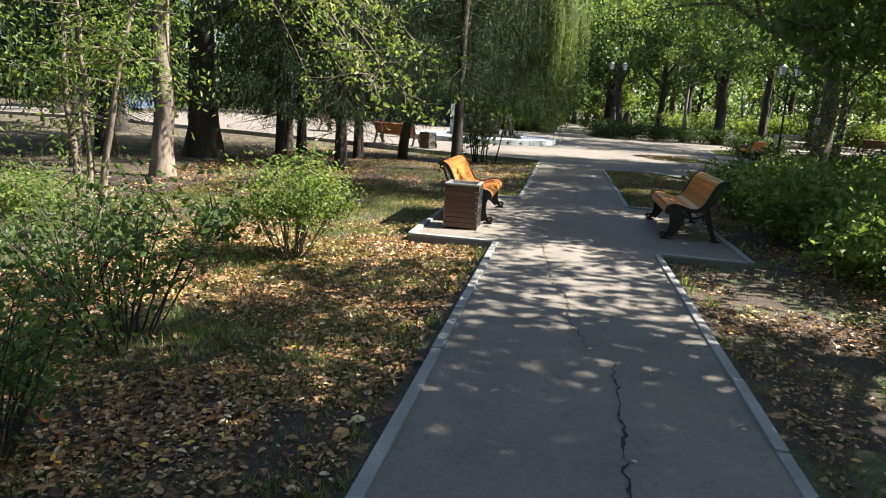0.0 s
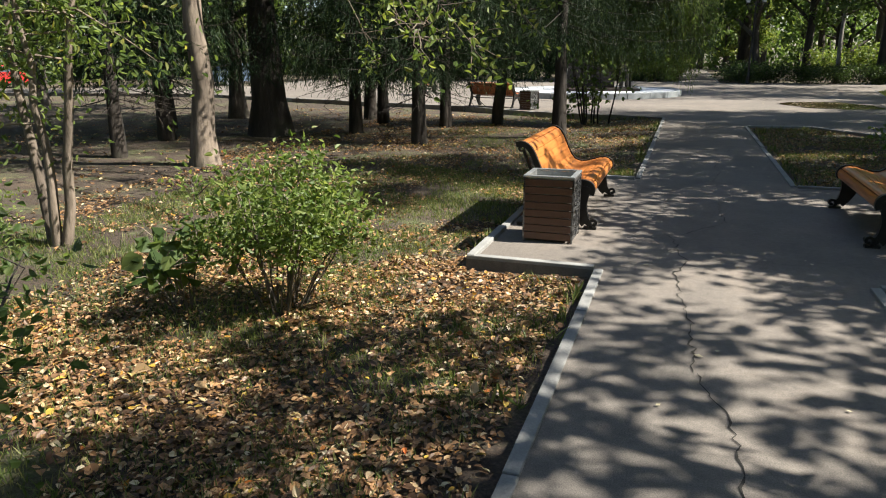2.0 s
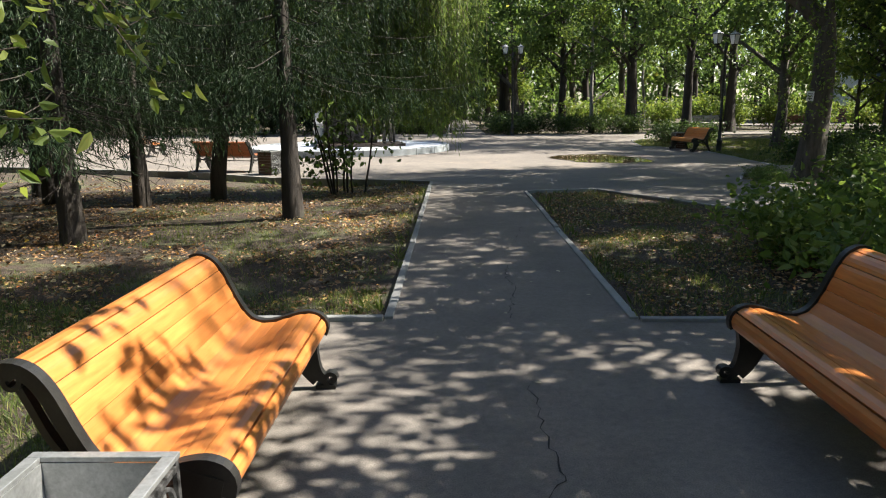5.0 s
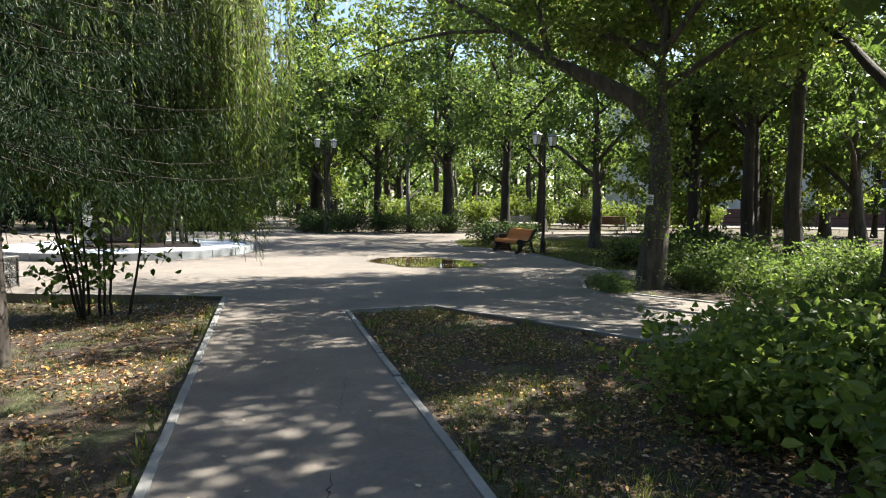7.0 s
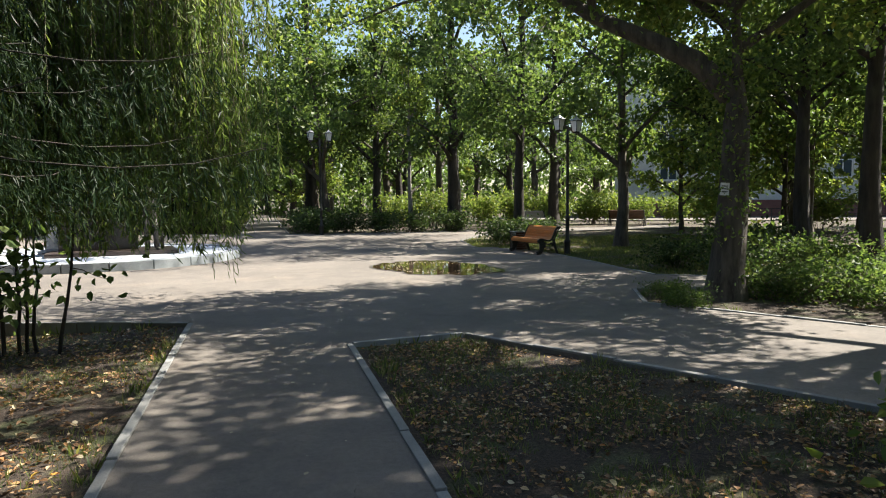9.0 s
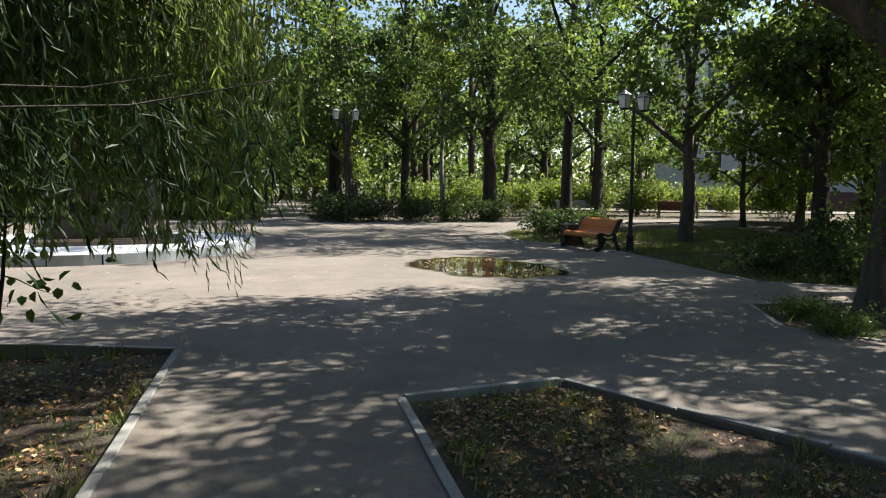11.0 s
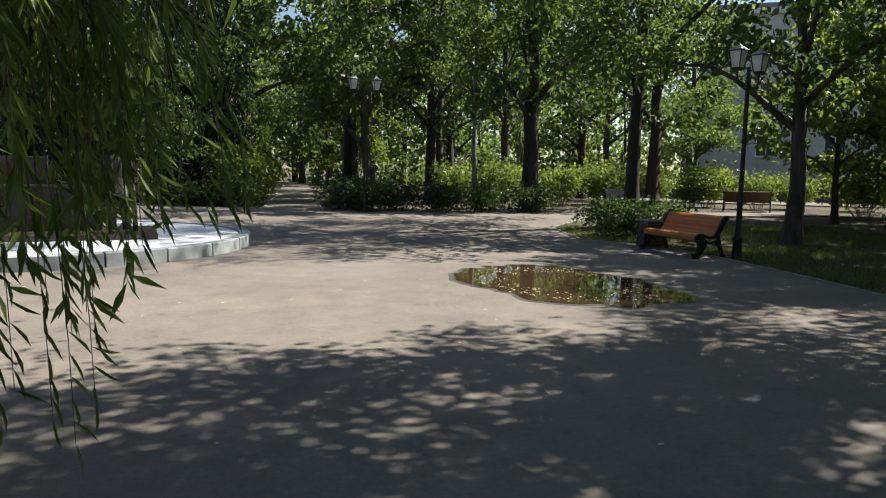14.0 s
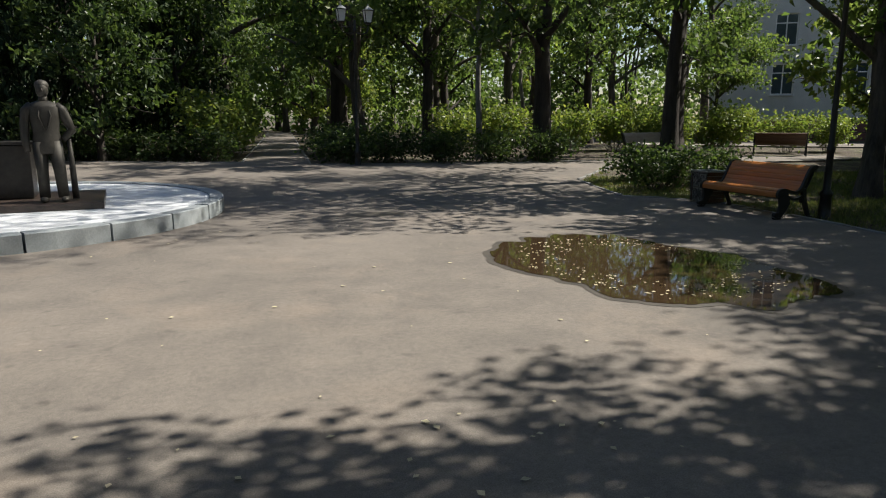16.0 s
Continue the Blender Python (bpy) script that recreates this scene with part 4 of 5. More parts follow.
SHRUBS = {
    "sunny": shrub(71, 0.72, 1.1, 4000, 0.05, "leaf_bush", 22, 0.5, 0.55, True),
    "spiky": shrub(72, 0.75, 1.0, 1150, 0.055, "leaf_dark", 18, 0.45, 0.55, True, "bark_dark"),
    "big": shrub(73, 1.15, 0.82, 3900, 0.105, "leaf_bush", 26, 0.06, 0.6, True),
    "big_dark": shrub(74, 1.15, 0.85, 3800, 0.105, "leaf_dark", 26, 0.06, 0.6, True),
    "hedge": shrub(75, 1.0, 0.9, 1700, 0.118, "leaf_deep", 20, 0.05, 0.6),
    "bright": shrub(76, 1.5, 2.3, 1900, 0.2, "leaf_bright", 22, 0.1, 0.6),
    "low": shrub(77, 0.9, 0.47, 2600, 0.075, "leaf_dark", 20, 0.05, 0.65),
    "maple": shrub(78, 0.5, 0.75, 80, 0.15, "leaf_dark", 8, 0.3, 0.9, True),
}
SHRUB_LABELS = {
    "sunny": "sunlit pale-green shrub with many thin stems", "spiky": "thin dark-stemmed shrub with small leaves", "big": "dense broad-leaved green shrub",
    "big_dark": "dense dark-green broad-leaved shrub", "hedge": "clipped dark-green hedge shrub", "bright": "tall bright yellow-green shrub in the sun",
    "low": "low spreading green shrub", "maple": "maple seedling with large drooping leaves",
}
PLANTED = [
    ("sunny", -3.1, -1.7, 0, 1.0), ("spiky", -3.15, -4.55, 30, 1.1), ("spiky", -4.3, -3.5, 120, 1.05), ("sunny", -6.0, -2.0, 200, 0.75),
    ("maple", -3.8, -1.9, 0, 0.9), ("spiky", -2.8, -6.1, 70, 0.85),
    # Front bushes: lighter green leaves, which also stand in for sun on top.
    ("big", 3.55, 6.0, 0, 0.85), ("big", 4.65, 7.3, 80, 0.75), ("big_dark", 4.7, 5.4, 150, 1.05), ("big", 3.5, 3.9, 10, 0.95), ("big", 3.5, 1.6, 220, 1.0), ("big", 3.4, -0.7, 120, 0.85), ("big_dark", 3.45, -2.9, 60, 0.9),
    ("big", 5.0, 2.8, 60, 1.1), ("big_dark", 5.1, 0.2, 190, 1.1), ("big_dark", 4.8, -2.2, 40, 1.0), ("big", 6.3, 4.6, 300, 1.1),
    ("low", 8.2, 13.6, 10, 0.9), ("low", 6.6, 14.4, 10, 0.45), ("low", 6.3, 13.4, 100, 0.5), ("low", 8.6, 14.2, 100, 0.6), ("low", 9.6, 13.6, 70, 1.2), ("low", 9.2, 12.3, 140, 0.95), ("low", 10.6, 12.6, 200, 1.2), ("low", 12.2, 12.6, 260, 1.3), ("low", 9.4, 11.0, 300, 0.95), ("low", 11.2, 11.2, 30, 1.3),
    ("hedge", 9.3, 18.3, 0, 0.72), ("hedge", 10.8, 18.5, 90, 0.85), ("hedge", 9.9, 17.1, 180, 0.65), ("low", 12.0, 17.2, 30, 1.3), ("hedge", 12.4, 19.6, 45, 1.1), ("low", 14.2, 16.4, 200, 1.4),
    ("hedge", 8.7, 27.6, 30, 0.95), ("hedge", 9.0, 29.2, 120, 0.9), ("hedge", 10.0, 28.2, 240, 0.95),
    *[("hedge", 2.2 + 1.55 * i, 34.9 - 0.1 * min(i, 6) + 0.2 * (i % 2), 67 * i, 1.05) for i in range(5)],
    *[("hedge", 2.5 + 0.1 * (i % 2), 36.6 + 1.7 * i, 51 * i, 1.1) for i in range(4)],
    *[("hedge", -1.9 - 1.4 * i, 37.3 + 0.55 * i, 83 * i, 1.15) for i in range(4)],
    *[("bushy_hedge", -2.0, 38.5 + 2.2 * i, 40 * i, 1.0) for i in range(3)],
    *[("bright", 7.0 + 2.4 * i, 41.0 + 1.2 * math.sin(i * 2.1), 57 * i, 0.8 + 0.1 * (i % 2)) for i in range(6)],
    *[("bright", 15.5 + 2.3 * i, 39.0 - 0.6 * i + (i % 2), 93 * i, 0.7) for i in range(5)],
    ("bright", 24.5, 30.0, 10, 0.9), ("bright", 27.5, 25.0, 80, 0.9), ("bright", 29.0, 20.0, 150, 0.9), ("low", 18.0, 15.5, 10, 1.5), ("bright", 21.5, 33.5, 200, 0.9),
]
for k, x, y, turn, s in PLANTED:
    k = "bright" if k == "bushy_hedge" else k
    plant("shrub", SHRUBS[k], x, y, turn, s, SHRUB_LABELS[k], "shrub", "shrubs")


def tall_shrub():
    """Several thin bare stems with drooping lobed leaves, at the end of the path."""
    rng = np.random.default_rng(81)
    base = tagged(new("stemmed_shrub"), "tall thin-stemmed maple shrub with drooping dark leaves", "shrub")
    base.matrix_basis = pose(-2.7, 13.2, -0.18)
    pos = []
    for i in range(9):
        a = rng.uniform(0, 6.28)
        r = rng.uniform(0.4, 1.0)
        ln = wobble_line(rng, (math.cos(a) * 0.3, math.sin(a) * 0.3, -0.1), (math.cos(a) * r, math.sin(a) * r, rng.uniform(1.5, 2.6)), 7, 0.05)
        lines = [(ln, np.linspace(0.028, 0.007, 7))]
        for j in range(6):
            b = ln[rng.integers(2, 7)]
            e = b + rng.normal(0, 1, 3) * np.array([0.5, 0.5, 0.2])
            lines.append((wobble_line(rng, b, e, 4, 0.03), np.linspace(0.008, 0.002, 4)))
            pos += [e] * 7 + [(b + e) / 2] * 4
        part("stem", tubes_mesh("stem", lines, M["bark_dark"], 5), base)
    pos = np.array(pos)
    pos = pos + rng.normal(0, 0.11, pos.shape)
    n = len(pos)
    part("leaves", leaves_mesh("leaves", rng, pos, rng.normal(0, 0.7, (n, 3)) + np.array([0, 0, -0.7]), 0.12 * rng.uniform(0.7, 1.2, n), 0.09, M["leaf_dark"], 0.15, None, True), base)


tall_shrub()


def hanging_branch():
    """A leafy lit branch that reaches over the western lawn from the straight tree."""
    rng = np.random.default_rng(91)
    base = tagged(new("hanging_branch"), "thin low branches with bright sunlit leaves", "branch")
    root = np.array([-7.45, 4.05, 4.4])
    lines, pos = [], []
    for ex, ey, ez, k in ((-2.5, 2.9, 2.2, 30), (-2.7, 1.8, 1.75, 30), (-2.9, 0.6, 1.85, 26), (-3.5, 2.4, 2.0, 28), (-4.2, 3.2, 2.1, 24), (-5.3, 4.9, 1.6, 18), (-3.4, 4.2, 2.6, 24)):
        end = np.array([ex, ey, ez])
        f = np.linspace(0, 1, 12)[:, None]
        ln = root * (1 - f) + end * f + np.array([0, 0, 0.9]) * np.sin(f * math.pi) + np.cumsum(rng.normal(0, 0.05, (12, 3)), 0) * (1 - f) * f * 3
        lines = [(ln, np.linspace(0.035, 0.004, 12))]
        for j in range(k):
            b = ln[rng.integers(5, 12)]
            e = b + rng.normal(0, 1, 3) * np.array([0.35, 0.35, 0.22]) + np.array([0.1, 0, -0.1])
            lines.append((wobble_line(rng, b, e, 5, 0.07), np.linspace(0.007, 0.002, 5)))
            pos += [e] * 9 + [(b + e) / 2] * 3
        part("branch", tubes_mesh("branch", lines, M["bark_light"], 5), base)
    pos = np.array(pos) + rng.normal(0, 0.09, (len(pos), 3))
    n = len(pos)
    part("leaves", leaves_mesh("leaves", rng, pos, rng.normal(0, 0.8, (n, 3)) + np.array([0.2, 0, -0.35]), 0.1 * rng.uniform(0.6, 1.2, n), 0.05, M["leaf_bright"], 0.2, None, True), base)


hanging_branch()


# ---- benches and bins ----
# side profile of the seat, front to back: depth, height
SEAT = [(0.015, 0.345), (0.0, 0.385), (0.015, 0.425), (0.06, 0.447), (0.12, 0.445), (0.2, 0.42), (0.28, 0.395), (0.36, 0.39), (0.43, 0.415), (0.485, 0.475),
        (0.525, 0.55), (0.56, 0.63), (0.595, 0.71), (0.64, 0.775), (0.695, 0.80), (0.745, 0.785)]


def resample(points, step):
    p = np.array(points, float)
    # smooth the polygon by corner cutting
    for _ in range(2):
        q = [p[0]]
        for a, b in zip(p, p[1:]):
            q += [a * 0.75 + b * 0.25, a * 0.25 + b * 0.75]
        p = np.array(q + [p[-1]])
    d = np.r_[0, np.cumsum(np.linalg.norm(np.diff(p, axis=0), axis=1))]
    n = max(2, round(d[-1] / step) + 1)
    s = np.linspace(0, d[-1], n)
    return np.stack([np.interp(s, d, p[:, k]) for k in range(p.shape[1])], 1)


def ribbon(bm, line, half, thick, y):
    """A flat bar bent along a line in the side plane, centred on y."""
    p = np.array(line, float)
    t = np.gradient(p, axis=0)
    t /= np.linalg.norm(t, axis=1)[:, None] + 1e-9
    nrm = np.stack([-t[:, 1], t[:, 0]], 1)
    th = np.broadcast_to(np.asarray(thick, float), (len(p),))[:, None]
    a, b = p + nrm * th / 2, p - nrm * th / 2
    rows = [[bm.verts.new((q[0], y + s * half, q[1])) for q, s in ((a[i], -1), (a[i], 1), (b[i], 1), (b[i], -1))] for i in range(len(p))]
    for r0, r1 in zip(rows, rows[1:]):
        for k in range(4):
            bm.faces.new((r0[k], r0[(k + 1) % 4], r1[(k + 1) % 4], r1[k]))
    bm.faces.new(rows[0])
    bm.faces.new(rows[-1][::-1])


def spiral(cx, cz, r, turns, start, n=18):
    return [(cx + r * (1 - 0.75 * i / n) * math.cos(start + turns * 6.283 * i / n), cz + r * (1 - 0.75 * i / n) * math.sin(start + turns * 6.283 * i / n)) for i in range(n + 1)]


def bench_end():
    """The cast side of the bench: rim under the slats, scrolled front leg with a claw foot, splayed back leg, scrollwork."""
    bm = bmesh.new()
    rim = resample(SEAT, 0.02)
    t = np.gradient(rim, axis=0)
    t /= np.linalg.norm(t, axis=1)[:, None]
    ribbon(bm, rim + np.stack([-t[:, 1], t[:, 0]], 1) * 0.012, 0.024, 0.052, 0)
    front = resample([(0.085, 0.43), (0.11, 0.35), (0.105, 0.25), (0.08, 0.16), (0.05, 0.09), (0.0, 0.05)], 0.015)
    ribbon(bm, front, 0.026, np.interp(np.linspace(0, 1, len(front)), [0, 0.25, 0.55, 0.8, 1], [0.16, 0.17, 0.11, 0.075, 0.05]), 0)
    ribbon(bm, resample(spiral(-0.035, 0.062, 0.045, 1.1, -1.2), 0.012), 0.03, 0.026, 0)
    ribbon(bm, resample([(0.22, 0.36), (0.2, 0.27), (0.16, 0.17), (0.11, 0.09), (0.06, 0.04)], 0.02), 0.022, 0.045, 0)
    back = resample([(0.5, 0.46), (0.52, 0.36), (0.56, 0.22), (0.61, 0.1), (0.66, 0.0)], 0.03)
    ribbon(bm, back, 0.024, np.linspace(0.08, 0.05, len(back)), 0)
    ribbon(bm, resample([(0.6, 0.018), (0.66, 0.015), (0.72, 0.012)], 0.03), 0.03, 0.03, 0)
    ribbon(bm, resample([(-0.06, 0.012), (0.0, 0.012), (0.06, 0.012)], 0.03), 0.03, 0.024, 0)
    under = resample([(0.11, 0.36), (0.2, 0.33), (0.32, 0.3), (0.44, 0.32), (0.53, 0.38)], 0.03)
    ribbon(bm, under, 0.02, 0.035, 0)
    ribbon(bm, resample(spiral(0.075, 0.385, 0.045, 1.4, 0.6), 0.012), 0.022, 0.016, 0)
    ribbon(bm, resample(spiral(0.2, 0.25, 0.055, 1.3, 2.0), 0.014), 0.018, 0.018, 0)
    ribbon(bm, resample(spiral(0.5, 0.27, 0.05, 1.3, 0.4), 0.014), 0.018, 0.018, 0)
    ribbon(bm, resample(spiral(0.7, 0.765, 0.042, 1.2, 1.4), 0.012), 0.022, 0.018, 0)
    ribbon(bm, resample([(0.54, 0.47), (0.6, 0.56), (0.64, 0.66), (0.675, 0.74)], 0.03), 0.018, 0.026, 0)
    return bm_mesh("iron_end", bm, M["iron"])


def bench_slats(length, mat):
    """One mesh for each slat of the bent seat: a bevelled strip across the bench."""
    line = resample(SEAT, 0.004)
    d = np.r_[0, np.cumsum(np.linalg.norm(np.diff(line, axis=0), axis=1))]
    n = 12
    out = []
    for i in range(n):
        lo, hi = d[-1] * i / n + 0.0012, d[-1] * (i + 1) / n - 0.0012
        s = np.linspace(lo, hi, 5)
        p = np.stack([np.interp(s, d, line[:, 0]), np.interp(s, d, line[:, 1])], 1)
        t = np.gradient(p, axis=0)
        t /= np.linalg.norm(t, axis=1)[:, None]
        nr = np.stack([-t[:, 1], t[:, 0]], 1)
        lift = np.array([0.0215, 0.0245, 0.025, 0.0245, 0.0215])[:, None]
        ring = np.vstack([p + nr * lift, (p + nr * -0.004)[::-1]])
        bm = bmesh.new()
        a = [bm.verts.new((q[0], -length / 2, q[1])) for q in ring]
        b = [bm.verts.new((q[0], length / 2, q[1])) for q in ring]
        k = len(ring)
        for j in range(k):
            bm.faces.new((a[j], a[(j + 1) % k], b[(j + 1) % k], b[j]))
        bm.faces.new(a)
        bm.faces.new(b[::-1])
        out.append(bm_mesh("slat", bm, M[mat]))
    return out


BENCH_L = 1.78
END_MESH, SLAT_MESHES = bench_end(), {k: bench_slats(BENCH_L - 0.115, k) for k in ("slat", "slat_dark", "slat_red_shade", "slat_pale")}


def bench(x, y, turn, label, wood="slat"):
    """Front edge of the seat at x, y; the bench faces along its own -x."""
    base = tagged(new("park_bench"), label, "bench", "park benches")
    base.matrix_basis = pose(x, y, 0.002 + float(rise(y)), 0, 0, turn)
    for s in (-1, 1):
        part("iron_end", END_MESH, base, pose(0, s * (BENCH_L / 2 - 0.03), 0))
    for me in SLAT_MESHES[wood]:
        part("slat", me, base)
    part("tie_rod", tubes_mesh("tie_rod", [(np.array([[0.33, -BENCH_L / 2 + 0.03, 0.29], [0.33, BENCH_L / 2 - 0.03, 0.29]]), np.array([0.012, 0.012]))], M["iron"], 8), base)
    return base


first_bench = bench(-1.21, 1.7, 180, "curved orange-slatted bench with black cast-iron ends beside the litter bin")
SPOTS = [(1.21, 1.76, 0, "curved orange-slatted bench with black cast-iron ends in the paved bay"),
         (7.8, 23.95, 7, "orange slatted bench with black iron ends by the lamp post"),
         (-11.5, 24.5, 215, "sunlit orange slatted bench at the far side of the plaza"),
         ]
for x, y, turn, label in SPOTS:
    b = copy_thing(first_bench, pose(x, y, 0.002, 0, 0, turn))
    b["label"] = label
bench(-6.5, 17.75, -108, "slatted bench in a red-brown shaded tone, seen from behind at the lawn edge", "slat_red_shade")
bench(13.3, 36.3, 100, "pale weathered bench beside the far hedge", "slat_pale")
bench(18.3, 36.0, 232, "dark-backed bench on the eastern lawn path", "slat_dark")
bench(1.7, 39.2, 0, "dark slatted bench beside the far avenue", "slat_dark")


def litter_bin(x, y, turn, label):
    """A square bin: slatted front and back, cast lattice sides with scrolls, zinc rim and liner."""
    w, h = 0.215, 0.6
    base = tagged(new("litter_bin"), label, "litter bin", "litter bins")
    base.matrix_basis = pose(x, y, 0.003, 0, 0, turn)
    sl = box_mesh("slat", (-w + 0.004, -0.012, 0.003), (w - 0.004, 0.012, 0.066), M["bin_slat"], 0.004)
    for s in (-1, 1):
        for i in range(8):
            part("slat", sl, base, pose(0, s * (w - 0.012), 0.02 + i * 0.0695))
    lat = bmesh.new()
    box(lat, (-0.008, -w, 0.0), (0.008, -w + 0.022, h - 0.01), 0.003)
    box(lat, (-0.008, w - 0.022, 0.0), (0.008, w, h - 0.01), 0.003)
    for z in (0.02, 0.285, h - 0.05):
        box(lat, (-0.008, -w, z), (0.008, w, z + 0.022), 0.003)
    swap = Matrix.Rotation(radians(90), 4, "Z")
    scr = bmesh.new()
    for cz in (0.155, 0.43):
        for sx in (-1, 1):
            ribbon(scr, resample(spiral(sx * 0.095, cz + 0.045, 0.075, 1.5, 1.57 - sx * 1.57), 0.014), 0.008, 0.012, 0)
            ribbon(scr, resample(spiral(sx * 0.095, cz - 0.055, 0.06, -1.4, 1.57 - sx * 1.57), 0.014), 0.008, 0.012, 0)
        ribbon(scr, resample([(0, cz - 0.12), (0.035, cz - 0.04), (0, cz + 0.04), (-0.035, cz), (0, cz - 0.06), (0.0, cz + 0.12)], 0.016), 0.008, 0.012, 0)
    me_l, me_s = bm_mesh("side_frame", lat, M["iron_worn"]), bm_mesh("scrollwork", scr, M["iron_worn"])
    for s in (-1, 1):
        f = part("side_frame", me_l, base, pose(s * (w + 0.004), 0, 0))
        part("scrollwork", me_s, f, swap)
    rim = bmesh.new()
    t = 0.028
    for lo, hi in (((-w - 0.015, -w - 0.008, h - 0.012), (w + 0.015, -w + t, h + 0.006)), ((-w - 0.015, w - t, h - 0.012), (w + 0.015, w + 0.008, h + 0.006)),
                   ((-w - 0.015, -w + t, h - 0.012), (-w + t, w - t, h + 0.006)), ((w - t, -w + t, h - 0.012), (w + 0.015, w - t, h + 0.006))):
        box(rim, lo, hi, 0.003)
    part("rim", bm_mesh("rim", rim, M["zinc"]), base, label="pale zinc rim")
    lin = bmesh.new()
    a = w - t - 0.002
    for lo, hi in (((-a - 0.004, -a - 0.004, 0.03), (a + 0.004, -a, h - 0.013)), ((-a - 0.004, a, 0.03), (a + 0.004, a + 0.004, h - 0.013)), ((-a - 0.004, -a, 0.03), (-a, a, h - 0.013)),
                   ((a, -a, 0.03), (a + 0.004, a, h - 0.013)), ((-a, -a, 0.03), (a, a, 0.036))):
        box(lin, lo, hi)
    part("liner", bm_mesh("liner", lin, M["zinc"]), base, label="galvanised inner bucket")
    return base


M["iron_worn"] = surface("worn_black_iron", [(0.35, (0.03, 0.03, 0.03)), (0.7, (0.26, 0.26, 0.26))], 30.0, 120.0, 0.35, 0.7, 0.3, 0.003)
first_bin = litter_bin(-1.515, 0.425, 0, "square dark-brown slatted litter bin with iron lattice sides")
for x, y, turn, label in ((-5.2, 16.4, -28, "brown slatted litter bin beside the bench at the lawn edge"), (8.15, 25.3, 7, "dark litter bin at the end of the bench")):
    copy_thing(first_bin, pose(x, y, 0.003, 0, 0, turn))["label"] = label


# ---- lamp posts ----
def lathe(profile, sides=14):
    ring = [(r * math.cos(6.2832 * k / sides), r * math.sin(6.2832 * k / sides), z) for r, z in profile for k in range(sides)]
    f = [[i * sides + k, i * sides + (k + 1) % sides, (i + 1) * sides + (k + 1) % sides, (i + 1) * sides + k] for i in range(len(profile) - 1) for k in range(sides)]
    return np.array(ring), np.array(f)


def prism(bm, w0, z0, w1, z1):
    lo = [bm.verts.new((sx * w0, sy * w0, z0)) for sx, sy in ((-1, -1), (1, -1), (1, 1), (-1, 1))]
    hi = [bm.verts.new((sx * w1, sy * w1, z1)) for sx, sy in ((-1, -1), (1, -1), (1, 1), (-1, 1))]
    for k in range(4):
        bm.faces.new((lo[k], lo[(k + 1) % 4], hi[(k + 1) % 4], hi[k]))
    bm.faces.new(lo[::-1])
    bm.faces.new(hi)


def lantern_meshes():
    g = bmesh.new()
    prism(g, 0.075, 0.06, 0.118, 0.36)
    bar = bmesh.new()
    v = [[bar.verts.new(p + Vector(o)) for o in ((-0.008, -0.008, 0), (0.008, -0.008, 0), (0.008, 0.008, 0), (-0.008, 0.008, 0))] for p in (Vector((0.08, 0.08, 0.05)), Vector((0.124, 0.124, 0.37)))]
    for k in range(4):
        bar.faces.new((v[0][k], v[0][(k + 1) % 4], v[1][(k + 1) % 4], v[1][k]))
    cup, plate = bmesh.new(), bmesh.new()
    prism(cup, 0.05, 0.0, 0.088, 0.058)
    prism(plate, 0.142, 0.362, 0.142, 0.38)
    cap = bmesh.new()
    prism(cap, 0.14, 0.382, 0.05, 0.455)
    prism(cap, 0.05, 0.457, 0.03, 0.49)
    bmesh.ops.create_icosphere(cap, subdivisions=2, radius=0.022, matrix=Matrix.Translation((0, 0, 0.51)))
    return bm_mesh("glass", g, M["lantern"]), bm_mesh("lantern", cup, M["iron"]), bm_mesh("corner_bar", bar, M["iron"]), bm_mesh("top_plate", plate, M["iron"]), bm_mesh("cap", cap, M["roofmetal"])


PANES, LCUP, LBAR, LPLATE, LCAP = lantern_meshes()


def lamp_post(x, y, turn, height, label):
    base = tagged(new("street_lamp"), label, "street lamp", "park lamps")
    base.matrix_basis = pose(x, y, -0.08 + float(rise(y)), 0, 0, turn)
    h = height
    col = [(0.13, 0.0), (0.13, 0.05), (0.10, 0.09), (0.085, 0.4), (0.1, 0.43), (0.1, 0.47), (0.06, 0.52), (0.052, 1.1), (0.066, 1.13), (0.066, 1.17), (0.046, 1.22), (0.04, h - 0.75), (0.055, h - 0.72), (0.055, h - 0.68), (0.036, h - 0.64), (0.034, h - 0.42), (0.0, h - 0.4)]
    part("post", mesh_np("post", *lathe(col), M["iron"], True), base, label="black cast-iron post")
    arm = []
    for s in (-1, 1):
        arm.append((np.array([[0, 0, h - 0.74], [s * 0.18, 0, h - 0.80], [s * 0.35, 0, h - 0.74], [s * 0.39, 0, h - 0.6], [s * 0.39, 0, h - 0.5]]), np.full(5, 0.017)))
        arm.append((np.array([[0, 0, h - 0.5], [s * 0.15, 0, h - 0.6], [s * 0.36, 0, h - 0.62]]), np.full(3, 0.01)))
    part("cross_arm", tubes_mesh("cross_arm", arm, M["iron"], 8), base)
    for s in (-1, 1):
        lan = part("lantern", LCUP, base, pose(s * 0.39, 0, h - 0.52))
        part("glass", PANES, lan, label="milky white lantern glass")
        part("top_plate", LPLATE, lan)
        for k in range(4):
            part("corner_bar", LBAR, lan, pose(0, 0, 0, 0, 0, 90 * k))
        part("cap", LCAP, lan)


lamp_post(8.88, 23.2, 25, 4.2, "black iron lamp post with two white lanterns")
lamp_post(2.5, 34.0, 10, 4.55, "black iron lamp post with two lanterns by the far hedge")


